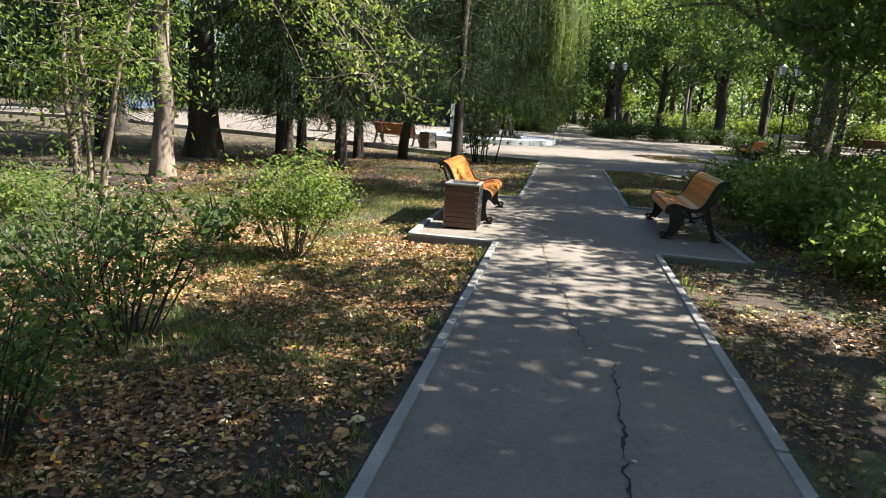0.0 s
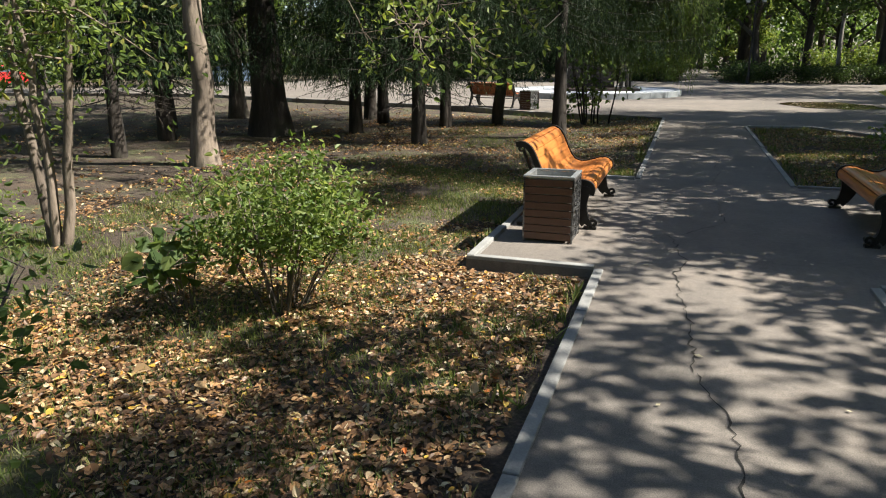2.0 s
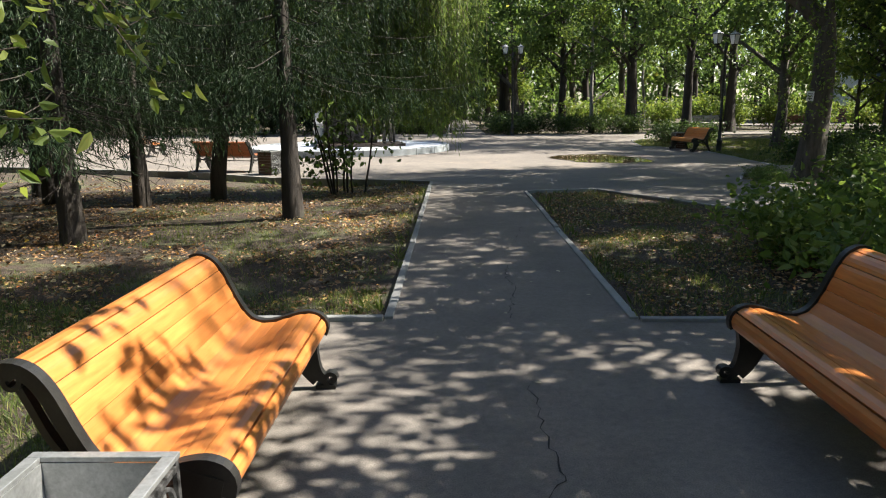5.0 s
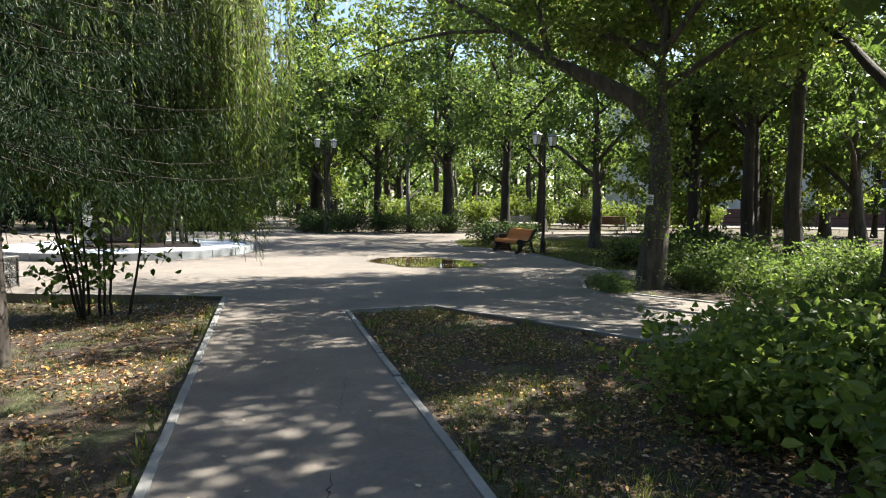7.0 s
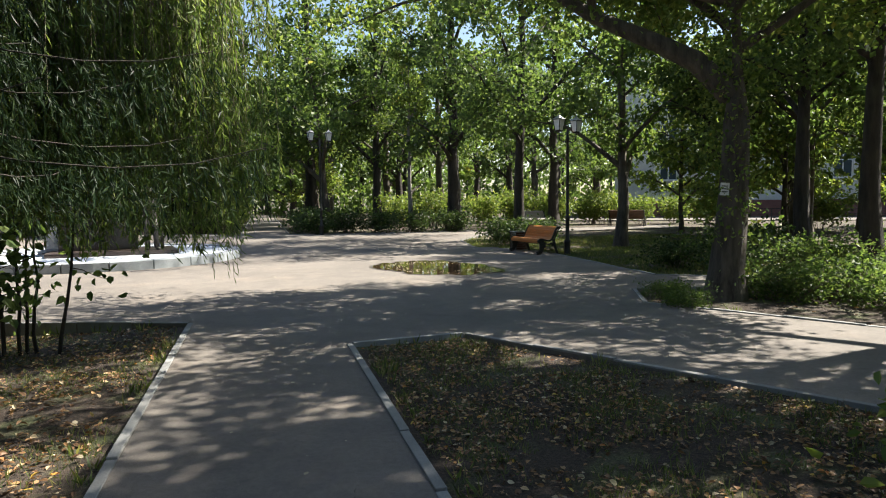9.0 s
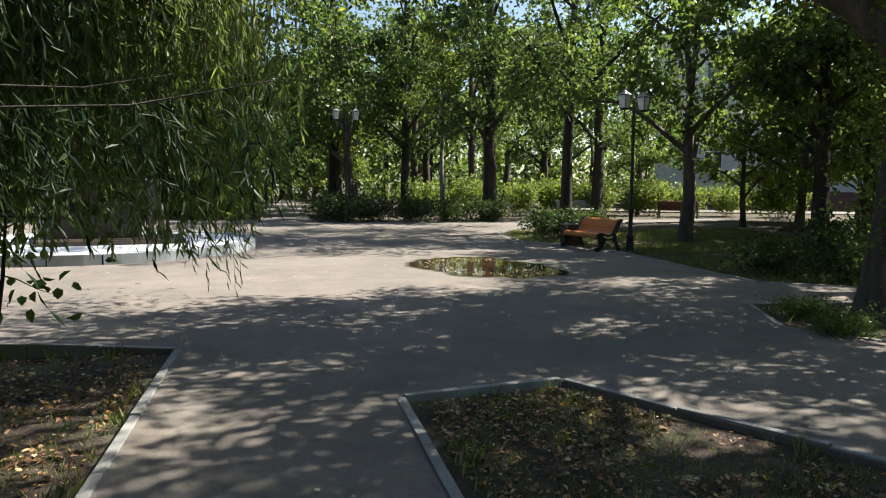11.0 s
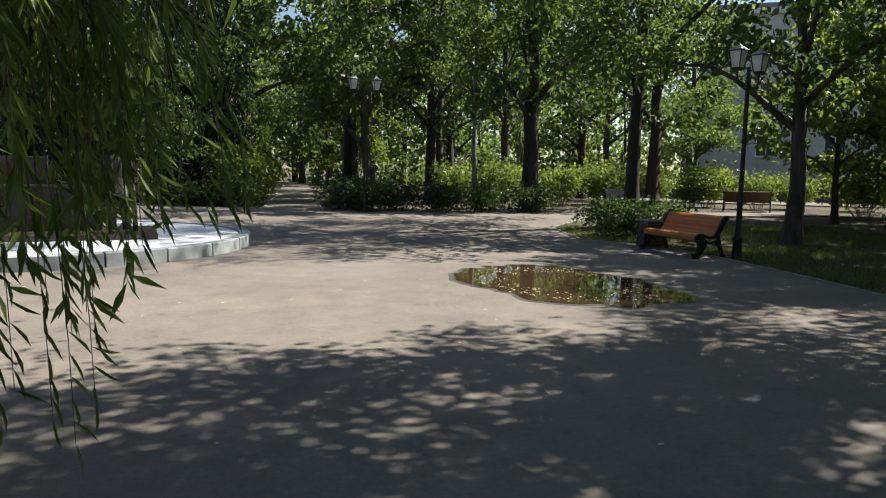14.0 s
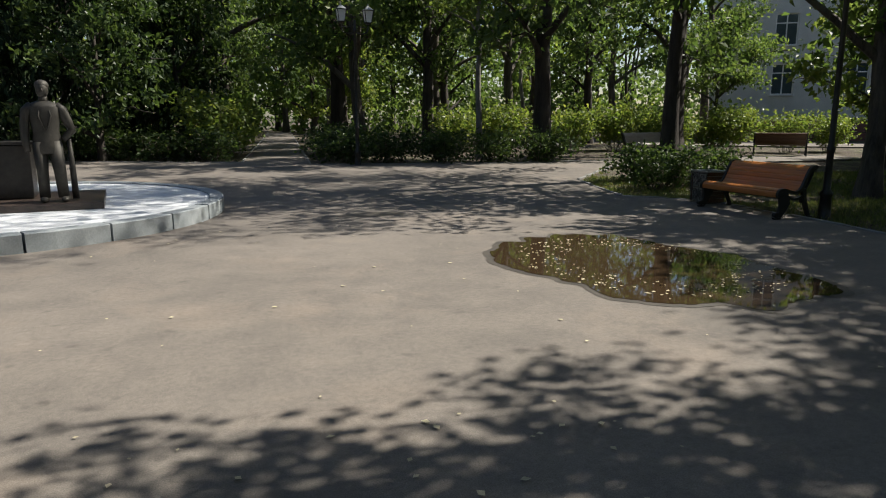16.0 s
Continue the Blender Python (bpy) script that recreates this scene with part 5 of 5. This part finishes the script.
# ---- monument ----
def round_base():
    base = tagged(new("monument_base"), "low round white-topped monument base with a grey rim", "monument base")
    cx, cy, r = -4.6, 26.15, 3.95
    base.matrix_basis = pose(cx, cy, 0)
    top = lathe([(0.0, 0.2), (r - 0.24, 0.2)], 64)
    part("white_top", mesh_np("white_top", *top, M["white_stone"]), base, label="white stone-chip surface")
    seg = bmesh.new()
    n = 24
    a0, a1 = 0.004, 6.2832 / n - 0.004
    ring = []
    for a in np.linspace(a0, a1, 4):
        ring.append([seg.verts.new((q * math.cos(a), q * math.sin(a), z)) for q, z in ((r - 0.24, 0.1), (r - 0.24, 0.22), (r - 0.22, 0.235), (r - 0.02, 0.235), (r, 0.22), (r, -0.05))])
    for p, q in zip(ring, ring[1:]):
        for k in range(6):
            seg.faces.new((p[k], p[(k + 1) % 6], q[(k + 1) % 6], q[k]))
    seg.faces.new(ring[0])
    seg.faces.new(ring[-1][::-1])
    me = bm_mesh("rim_block", seg, M["disc_side"])
    for i in range(n):
        part("rim_block", me, base, pose(0, 0, random.uniform(-0.003, 0.003), 0, 0, 360 / n * i))


round_base()
pl = bmesh.new()
box(pl, (-2.6, -0.75, 0.0), (0.75, 1.25, 0.11), 0.012)
plinth = tagged(new("plinth"), "low brown granite plinth under the statue", "plinth", "")
part("step", bm_mesh("step", pl, M["plinth"]), plinth)
plinth.matrix_basis = pose(-3.2, 25.8, 0.205, 0, 0, 12)
blk = bmesh.new()
box(blk, (-2.3, 0.1, 0.115), (-0.25, 0.75, 0.95), 0.02)
box(blk, (-2.34, 0.06, 0.955), (-0.2, 0.8, 1.0), 0.01)
box(blk, (-2.3, 0.62, 1.005), (-1.2, 0.74, 1.55), 0.02)
block = tagged(new("granite_block"), "dark granite block behind the statue on the plinth", "monument")
part("body", bm_mesh("body", blk, M["dark_stone"]), block)
block.matrix_basis = pose(-3.2, 25.8, 0.207, 0, 0, 12)


def statue(x, y, z, turn, scale):
    """A plain standing figure of a man in a jacket, one arm at the hip, as one mesh."""
    bm = bmesh.new()

    def limb(points, radii, sides=12, flat=1.0):
        v, f = tube(points, radii, sides)
        v = v * np.array([1, flat, 1])
        vs = [bm.verts.new(p) for p in v]
        for q in f:
            bm.faces.new([vs[k] for k in q])
        for row in (vs[:sides], vs[-sides:]):
            bm.faces.new(row)

    def lump(c, r):
        bmesh.ops.create_icosphere(bm, subdivisions=3, radius=1.0, matrix=Matrix.Translation(c) @ Matrix.Diagonal((*r, 1)))

    limb([(-0.1, -0.02, 0.06), (-0.1, 0, 0.45), (-0.1, 0.0, 0.9)], [0.075, 0.08, 0.11])
    limb([(0.15, -0.05, 0.06), (0.13, -0.03, 0.45), (0.09, 0, 0.9)], [0.075, 0.085, 0.11])
    lump((-0.11, -0.07, 0.04), (0.06, 0.14, 0.045))
    lump((0.17, -0.1, 0.04), (0.06, 0.14, 0.045))
    limb([(0, 0, 0.72), (0, 0, 0.85), (0, 0.0, 1.05), (0, 0, 1.25), (0, 0, 1.4), (0, 0, 1.47), (0, 0, 1.5)], [0.185, 0.2, 0.175, 0.2, 0.215, 0.16, 0.08], 16, 0.62)
    lump((0, -0.01, 1.66), (0.085, 0.1, 0.125))
    lump((0, 0.01, 1.72), (0.095, 0.105, 0.085))
    lump((0, -0.105, 1.645), (0.016, 0.025, 0.03))
    limb([(0, 0, 1.44), (0, 0, 1.6)], [0.062, 0.058])
    limb([(0.15, 0, 1.43), (0.23, 0.02, 1.36), (0.3, 0.05, 1.18), (0.34, 0.08, 1.06), (0.22, -0.05, 0.94)], [0.07, 0.08, 0.068, 0.06, 0.045])
    limb([(-0.15, 0, 1.43), (-0.23, 0.02, 1.36), (-0.27, 0.04, 1.15), (-0.28, 0.0, 0.93), (-0.26, -0.06, 0.76)], [0.07, 0.08, 0.066, 0.058, 0.042])
    limb([(0.29, 0.08, 0.95), (0.3, 0.1, 0.5), (0.31, 0.1, 0.02)], [0.03, 0.045, 0.05], 8)
    for s in (-1, 1):
        limb([(s * 0.05, -0.1, 1.43), (s * 0.08, -0.125, 1.28), (s * 0.02, -0.13, 1.08)], [0.012, 0.016, 0.008], 6)
    ob = tagged(new("statue", bm_mesh("statue", bm, M["bronze"], True)), "dark bronze standing statue of a man on a granite plinth", "statue")
    ob.matrix_basis = pose(x, y, z, 0, 0, turn) @ Matrix.Scale(scale, 4)


statue(-3.05, 25.35, 0.32, 15, 1.0)

def memorial_stele(x, y, turn):
    """A pale stone slab with a ledge and a lettered plate."""
    base = tagged(new("memorial_stele"), "pale grey stone slab with a lettered plate on the monument base", "monument")
    base.matrix_basis = pose(x, y, 0.202, 0, 0, turn)
    slab_bm = bmesh.new()
    box(slab_bm, (-0.55, -0.14, 0.121), (0.55, 0.14, 1.5), 0.02)
    part("slab", bm_mesh("slab", slab_bm, M["grey_stone"]), base)
    part("foot", box_mesh("foot", (-0.7, -0.3, 0.0), (0.7, 0.3, 0.12), M["grey_stone"], 0.015), base)
    part("ledge", box_mesh("ledge", (-0.57, -0.24, 0.86), (0.57, -0.143, 0.92), M["white"], 0.01), base, label="white stone ledge")
    plate = part("plate", box_mesh("plate", (-0.3, -0.16, 0.3), (0.45, -0.143, 0.7), M["disc_side"], 0.005), base)
    for i in range(5):
        part("text_bar", box_mesh("text_bar", (-0.22, -0.166, 0.62 - i * 0.065), (0.37 - 0.06 * (i % 2), -0.1615, 0.635 - i * 0.065), M["iron"]), plate)


M["grey_stone"] = surface("pale_grey_granite", [(0.3, (0.34, 0.34, 0.33)), (0.7, (0.5, 0.49, 0.47))], 5.0, 80.0, 0.6, strength=0.2)
memorial_stele(-5.5, 26.4, 6)

# ---- building beyond the trees ----
def building():
    base = tagged(new("school_building"), "pale plastered three-storey building with white-framed windows", "building")
    base.matrix_basis = pose(27.5, 54.0, -0.1, 0, 0, -30)
    L, D, H = 46.0, 12.0, 12.4
    win_w, win_h, sills = 1.3, 1.9, (3.1, 6.1, 9.1)
    xs = [3.4 + 4.1 * i for i in range(11)]
    bm = bmesh.new()
    # front wall in strips round the openings
    levels = [1.5] + [v for s in sills for v in (s, s + win_h)] + [H]
    for k in range(0, len(levels) - 1, 2):
        box(bm, (0, 0, levels[k]), (L, 0.4, levels[k + 1]))
    for s in sills:
        edges = [0.0] + [v for x in xs for v in (x, x + win_w)] + [L]
        for k in range(0, len(edges) - 1, 2):
            box(bm, (edges[k], 0.0, s + 0.001), (edges[k + 1], 0.4, s + win_h - 0.001))
    box(bm, (0, 0.41, 1.5), (0.4, D, H))
    box(bm, (L - 0.4, 0.41, 1.5), (L, D, H))
    box(bm, (0.41, D - 0.4, 1.5), (L - 0.41, D, H))
    box(bm, (0.41, 2.5, 1.5), (L - 0.41, 2.6, H))
    part("wall", bm_mesh("wall", bm, M["plaster"]), base)
    part("brick_base", box_mesh("brick_base", (-0.06, -0.06, 0), (L + 0.06, D, 1.49), M["brick"], 0.02), base, label="red-brown brick base course")
    part("cornice", box_mesh("cornice", (-0.3, -0.35, H), (L + 0.3, D + 0.3, H + 0.35), M["white"], 0.04), base)
    part("roof", box_mesh("roof", (-0.2, -0.25, H + 0.352), (L + 0.2, D + 0.2, H + 0.7), M["roofmetal"], 0.1), base)
    fr = bmesh.new()
    t = 0.07
    for lo, hi in (((0, 0.1, 0), (t, 0.18, win_h)), ((win_w - t, 0.1, 0), (win_w, 0.18, win_h)), ((t, 0.1, 0), (win_w - t, 0.18, t)), ((t, 0.1, win_h - t), (win_w - t, 0.18, win_h)),
                   ((win_w / 2 - t / 2, 0.1, t), (win_w / 2 + t / 2, 0.18, win_h - t)), ((t, 0.1, win_h * 0.68), (win_w / 2 - t / 2, 0.18, win_h * 0.68 + t)), ((win_w / 2 + t / 2, 0.1, win_h * 0.68), (win_w - t, 0.18, win_h * 0.68 + t))):
        box(fr, lo, hi)
    fr = bm_mesh("window_frame", fr, M["white"])
    gl = box_mesh("pane", (t, 0.13, t), (win_w - t, 0.15, win_h - t), M["glass"])
    si = box_mesh("sill", (-0.08, -0.12, -0.06), (win_w + 0.08, 0.1, 0.0), M["white"], 0.01)
    for s in sills:
        for x in xs:
            w = part("window", fr, base, pose(x, 0, s))
            part("pane", gl, w)
            part("sill", si, w)


building()
flat = [(18.0, 46.0), (62.0, 20.0), (64.5, 24.5), (20.5, 50.5)]
slab("road_by_building", flat, 0.02, 0.3, M["asphalt"], "light asphalt drive before the building", "road")
flat2 = [(-46.0, 24.0), (-46.0, 20.0), (-24.0, 23.0), (-24.0, 30.0)]
slab("road_west", flat2, 0.0, 0.3, M["asphalt"], "asphalt drive west of the plaza", "road")


def rail_fence():
    base = tagged(new("rail_fence"), "low dark metal rail fence before the building", "fence")
    base.matrix_basis = pose(24.0, 44.5, -0.1, 0, 0, -30)
    post = box_mesh("post", (-0.025, -0.025, 0), (0.025, 0.025, 1.0), M["iron"], 0.005)
    rail = box_mesh("rail", (0, -0.015, -0.02), (30, 0.015, 0.02), M["iron"])
    for i in range(16):
        part("post", post, base, pose(2.0 * i, 0, 0))
    for z in (0.3, 0.65, 0.98):
        part("rail", rail, base, pose(0, 0.04, z))


rail_fence()

mound = bmesh.new()
bmesh.ops.create_icosphere(mound, subdivisions=4, radius=1.0)
for v in mound.verts:
    k = 1 + 0.18 * noise.noise(v.co * 2.1) + 0.05 * noise.noise(v.co * 7)
    v.co = Vector((v.co.x * 1.3 * k, v.co.y * 1.0 * k, v.co.z * 0.6 * k - 0.1))
tagged(new("soil_mound", bm_mesh("soil_mound", mound, M["soil"], True)), "small heap of dark soil on the lawn", "soil heap").matrix_basis = pose(19.5, 29.0, -0.1)


def car(x, y, turn, paint, label):
    """A parked saloon, far off between the trunks."""
    base = tagged(new("parked_car"), label, "car", "parked cars")
    base.matrix_basis = pose(x, y, -0.05, 0, 0, turn)
    prof = [(-2.1, 0.35), (-2.15, 0.6), (-2.05, 0.85), (-1.5, 0.93), (-1.05, 0.98), (-0.45, 1.4), (0.75, 1.43), (1.35, 1.02), (2.0, 0.95), (2.15, 0.8), (2.15, 0.4), (2.0, 0.3), (-2.0, 0.3)]
    bm = bmesh.new()
    rows = []
    for yy, k in ((-0.85, 0.96), (-0.7, 1.0), (0.7, 1.0), (0.85, 0.96)):
        rows.append([bm.verts.new((px, yy * (0.84 if pz > 1.1 else 1.0), 0.3 + (pz - 0.3) * k)) for px, pz in prof])
    for a, b in zip(rows, rows[1:]):
        for k in range(len(prof)):
            bm.faces.new((a[k], a[(k + 1) % len(prof)], b[(k + 1) % len(prof)], b[k]))
    bm.faces.new(rows[0][::-1])
    bm.faces.new(rows[-1])
    part("body", bm_mesh("body", bm, M[paint]), base)
    for s in (-1, 1):
        g = bmesh.new()
        vs = [g.verts.new(p) for p in ((-0.95, s * 0.83, 1.0), (1.2, s * 0.83, 1.02), (0.68, s * 0.735, 1.36), (-0.42, s * 0.735, 1.34))]
        g.faces.new(vs)
        r = bmesh.ops.extrude_face_region(g, geom=g.faces[:])
        bmesh.ops.translate(g, verts=[e for e in r["geom"] if isinstance(e, bmesh.types.BMVert)], vec=(0, s * 0.02, 0))
        part("side_window", bm_mesh("side_window", g, M["glass"]), base)
    tyre, rim = lathe([(0.18, -0.1), (0.3, -0.1), (0.32, -0.07), (0.32, 0.07), (0.3, 0.1), (0.18, 0.1)], 20), lathe([(0.0, -0.08), (0.19, -0.09), (0.19, 0.09), (0.0, 0.08)], 16)
    tm, rm = mesh_np("tyre", *tyre, M["rubber"]), mesh_np("rim", *rim, M["zinc"])
    for wx in (-1.35, 1.35):
        for wy in (-0.78, 0.78):
            w = part("wheel", tm, base, pose(wx, wy, 0.32, 90))
            part("rim", rm, w)


car(-28.8, 33.6, 80, "car_blue", "blue parked car beyond the trees")
car(-43.0, 27.5, 82, "car_red", "red parked car beyond the trees")


# ---- far woods, litter, grass ----
def far_woods():
    rng = np.random.default_rng(101)
    n = 80000
    a = rng.uniform(0, 6.2832, n)
    r = rng.uniform(68, 100, n)
    top = 15 + 6 * np.array([noise.noise(Vector((math.cos(t) * 6, math.sin(t) * 6, 2))) for t in a]) + 2.5 * np.array([noise.noise(Vector((math.cos(t) * 25, math.sin(t) * 25, 5))) for t in a])
    z = rng.random(n) ** 0.9 * np.maximum(top, 4)
    pos = np.stack([6 + np.cos(a) * r, 16 + np.sin(a) * r, z], 1)
    keep = ~((np.hypot(pos[:, 0] - 45, pos[:, 1] - 48) < 26) & (pos[:, 2] < 14))
    pos = pos[keep]
    n = len(pos)
    size = rng.uniform(0.5, 0.95, n)
    ob = new("far_woods", leaves_mesh("far_woods", rng, pos, rng.normal(0, 1, (n, 3)), size, size * 0.7, M["leaf_dark"], 0.2))
    tagged(ob, "dense green woods at the edge of the park", "woods", kind="stuff")
    n = 50000
    a, r = rng.uniform(0, 6.2832, n), rng.uniform(60, 68, n)
    pos = np.stack([6 + np.cos(a) * r, 16 + np.sin(a) * r, rng.random(n) ** 1.2 * 5.5], 1)
    pos = pos[(np.hypot(pos[:, 0] - 45, pos[:, 1] - 48) > 24) & (np.abs(pos[:, 0] - 0.1) > 1.6)]
    n = len(pos)
    size = rng.uniform(0.35, 0.7, n)
    ob = new("understorey", leaves_mesh("understorey", rng, pos, rng.normal(0, 1, (n, 3)), size, size * 0.7, M["leaf_dark"], 0.2))
    tagged(ob, "dark understorey at the foot of the woods", "woods", kind="stuff")
    lines = []
    for i in range(220):
        t, q = rng.uniform(0, 6.2832), rng.uniform(60, 85)
        x, y = 6 + math.cos(t) * q, 16 + math.sin(t) * q
        if math.hypot(x - 45, y - 48) < 24:
            continue
        lines.append((np.array([[x, y, -0.3], [x + rng.normal(0, 0.2), y, 4], [x + rng.normal(0, 0.4), y, 9]]), np.array([0.2, 0.15, 0.06])))
    tagged(new("far_trunks", tubes_mesh("far_trunks", lines, M["bark_dark"], 5)), "dark trunks in the far woods", "woods", kind="stuff")


far_woods()

PAVED = np.array(OUTLINE)


def on_paving(x, y, grow=0.0):
    """Whether points lie on the asphalt (even-odd rule)."""
    inside = np.zeros(len(x), bool)
    j = len(PAVED) - 1
    for i in range(len(PAVED)):
        (xi, yi), (xj, yj) = PAVED[i], PAVED[j]
        hit = ((yi > y) != (yj > y)) & (x < (xj - xi) * (y - yi) / (yj - yi + 1e-12) + xi)
        inside ^= hit
        j = i
    return inside


def scatter(seed, n, x0, x1, y0, y1, clump=0.5):
    rng = np.random.default_rng(seed)
    x, y = rng.uniform(x0, x1, n), rng.uniform(y0, y1, n)
    d = np.array([noise.noise(Vector((a * 0.8, b * 0.8, seed))) + 0.5 * noise.noise(Vector((a * 2.5, b * 2.5, seed + 9))) for a, b in zip(x, y)])
    keep = (1.6 * d + rng.uniform(-0.5, 0.5, n) > clump - 0.5)
    edge = np.zeros(n, bool)
    for dx, dy in ((0.1, 0), (-0.1, 0), (0, 0.1), (0, -0.1), (0, 0)):
        edge |= on_paving(x + dx, y + dy)
    keep &= ~edge
    return rng, x[keep], y[keep]


def litter(seed, n, area, size, clump):
    rng, x, y = scatter(seed, n, *area, clump)
    m = len(x)
    pos = np.stack([x, y, lawn_height(x, y) + rng.uniform(0.012, 0.035, m)], 1)
    axis = rng.normal(0, 1, (m, 3)) * np.array([1, 1, 0.22])
    roll = rng.normal(0, 0.35, (m, 3)) + np.array([0, 0, 1.0])
    s = size * rng.uniform(0.35, 1.3, m)
    ob = new("leaf_litter", leaves_mesh("leaf_litter", rng, pos, axis, s, s * rng.uniform(0.4, 0.85, m), M["litter"], rng.uniform(0.0, 0.22, (m, 1)), roll, True))
    tagged(ob, "fallen dry brown and yellow leaves on the soil", "fallen leaves", kind="stuff")


litter(111, 78000, (-5.2, -1.0, -8.0, -0.2), 0.043, 0.3)
litter(117, 22000, (-8.0, -1.0, -0.2, 4.0), 0.046, 0.52)
litter(112, 52000, (1.0, 4.5, -8.0, 12.3), 0.043, 0.24)
litter(113, 30000, (-9.0, -1.0, 4.0, 15.0), 0.052, 0.42)
litter(114, 3500, (6.0, 14.0, 10.0, 30.0), 0.06, 0.6)
litter(115, 7000, (-16.0, -6.0, -5.0, 17.0), 0.07, 0.45)
litter(116, 900, (-4.5, -1.0, -8.0, 0.5), 0.095, 0.35)


def grass(seed, n, area, h, clump):
    rng, x, y = scatter(seed, n, *area, clump)
    rep = 4
    x, y = np.repeat(x, rep) + rng.normal(0, 0.03, len(x) * rep), np.repeat(y, rep) + rng.normal(0, 0.03, len(y) * rep)
    m = len(x)
    pos = np.stack([x, y, lawn_height(x, y) - 0.01], 1)
    axis = rng.normal(0, 0.5, (m, 3)) + np.array([0, 0, 1.0])
    s = h * rng.uniform(0.4, 1.3, m)
    ob = new("grass", leaves_mesh("grass", rng, pos, axis, s, 0.007, M["grass"], 0.1))
    tagged(ob, "thin ragged lawn grass", "grass", kind="stuff")


grass(121, 40000, (-7.0, -1.05, -7.5, 5.0), 0.08, 0.36)
grass(122, 12000, (1.05, 5.5, 4.0, 12.3), 0.08, 0.42)
grass(123, 7000, (-6.0, -1.05, 5.0, 14.6), 0.08, 0.6)
grass(124, 42000, (7.0, 17.0, 16.5, 30.0), 0.11, 0.2)
grass(125, 3000, (1.05, 4.0, -7.5, 0.0), 0.07, 0.75)


def kerb_weeds():
    """Tufts of grass and weeds that grow against the kerbs."""
    rng = np.random.default_rng(126)
    px, py = [], []
    for (x0, y0), (x1, y1) in zip(OUTLINE, OUTLINE[1:] + OUTLINE[:1]):
        d = math.hypot(x1 - x0, y1 - y0)
        if max(y0, y1) > 33 or min(x0, x1) < -9:
            continue
        nx, ny = (y1 - y0) / d, -(x1 - x0) / d
        for i in range(int(d * 5)):
            f, o = rng.random(), 0.04 + abs(rng.normal(0, 0.09))
            if noise.noise(Vector((x0 + f * (x1 - x0), y0 + f * (y1 - y0), 7)) * 0.9) < -0.05:
                continue
            px.append(x0 + f * (x1 - x0) + nx * o)
            py.append(y0 + f * (y1 - y0) + ny * o)
    x, y = np.repeat(px, 9), np.repeat(py, 9)
    m = len(x)
    x, y = x + rng.normal(0, 0.025, m), y + rng.normal(0, 0.025, m)
    axis = rng.normal(0, 0.55, (m, 3)) + np.array([0, 0, 1.0])
    s = rng.uniform(0.05, 0.17, m)
    ob = new("kerb_weeds", leaves_mesh("kerb_weeds", rng, np.stack([x, y, lawn_height(x, y) - 0.01], 1), axis, s, s * 0.12, M["grass"], 0.1))
    tagged(ob, "grass and weeds growing along the kerbs", "grass", kind="stuff")


kerb_weeds()


def paving_leaves():
    """Single fallen leaves on the asphalt, more of them round the puddle."""
    rng = np.random.default_rng(131)
    pts = [(rng.uniform(-0.95, 0.95), rng.uniform(-7, 13)) for _ in range(45)] + [(rng.uniform(-4, 6), rng.uniform(14.6, 24)) for _ in range(70)]
    pts += [(rng.normal(1.2, 0.6), rng.normal(16.7, 0.35)) for _ in range(20)]
    mesh = leaves_mesh("fallen_leaf", rng, np.array([[-0.03, 0, 0.0]]), np.array([[1.0, 0, 0.05]]), 0.045, 0.03, M["pale_leaf"], 0.06, np.array([[0, 0, 1.0]]))
    for x, y in pts:
        s = rng.uniform(0.45, 1.3)
        o = tagged(new("fallen_leaf", mesh), "small pale dry leaf lying on the asphalt", "leaf", "fallen leaves on the asphalt")
        o.matrix_basis = pose(x, y, 0.009, rng.uniform(-6, 6), 0, rng.uniform(0, 360)) @ Matrix.Scale(s, 4)
    n = 420
    a, r = rng.uniform(0, 6.2832, n), rng.uniform(0.35, 0.98, n) ** 0.5
    x = 4.2 + (1.3 * r * np.cos(a)) * math.cos(0.26) - (1.6 * r * np.sin(a)) * math.sin(0.26)
    y = 20.6 + (1.3 * r * np.cos(a)) * math.sin(0.26) + (1.6 * r * np.sin(a)) * math.cos(0.26)
    s = rng.uniform(0.02, 0.05, n)
    ob = new("floating_leaves", leaves_mesh("floating_leaves", rng, np.stack([x, y, np.full(n, 0.012)], 1), rng.normal(0, 1, (n, 3)) * np.array([1, 1, 0.05]), s, s * 0.7, M["pale_leaf"], 0.1,
                                            rng.normal(0, 0.1, (n, 3)) + np.array([0, 0, 1.0])))
    tagged(ob, "small leaves floating on the puddle", "leaves", kind="stuff")


M["pale_leaf"] = surface("pale_dry_leaf", [(0.3, (0.38, 0.33, 0.2)), (0.7, (0.55, 0.5, 0.34))], 8.0, 60.0, 0.8, vary=0.25)
paving_leaves()
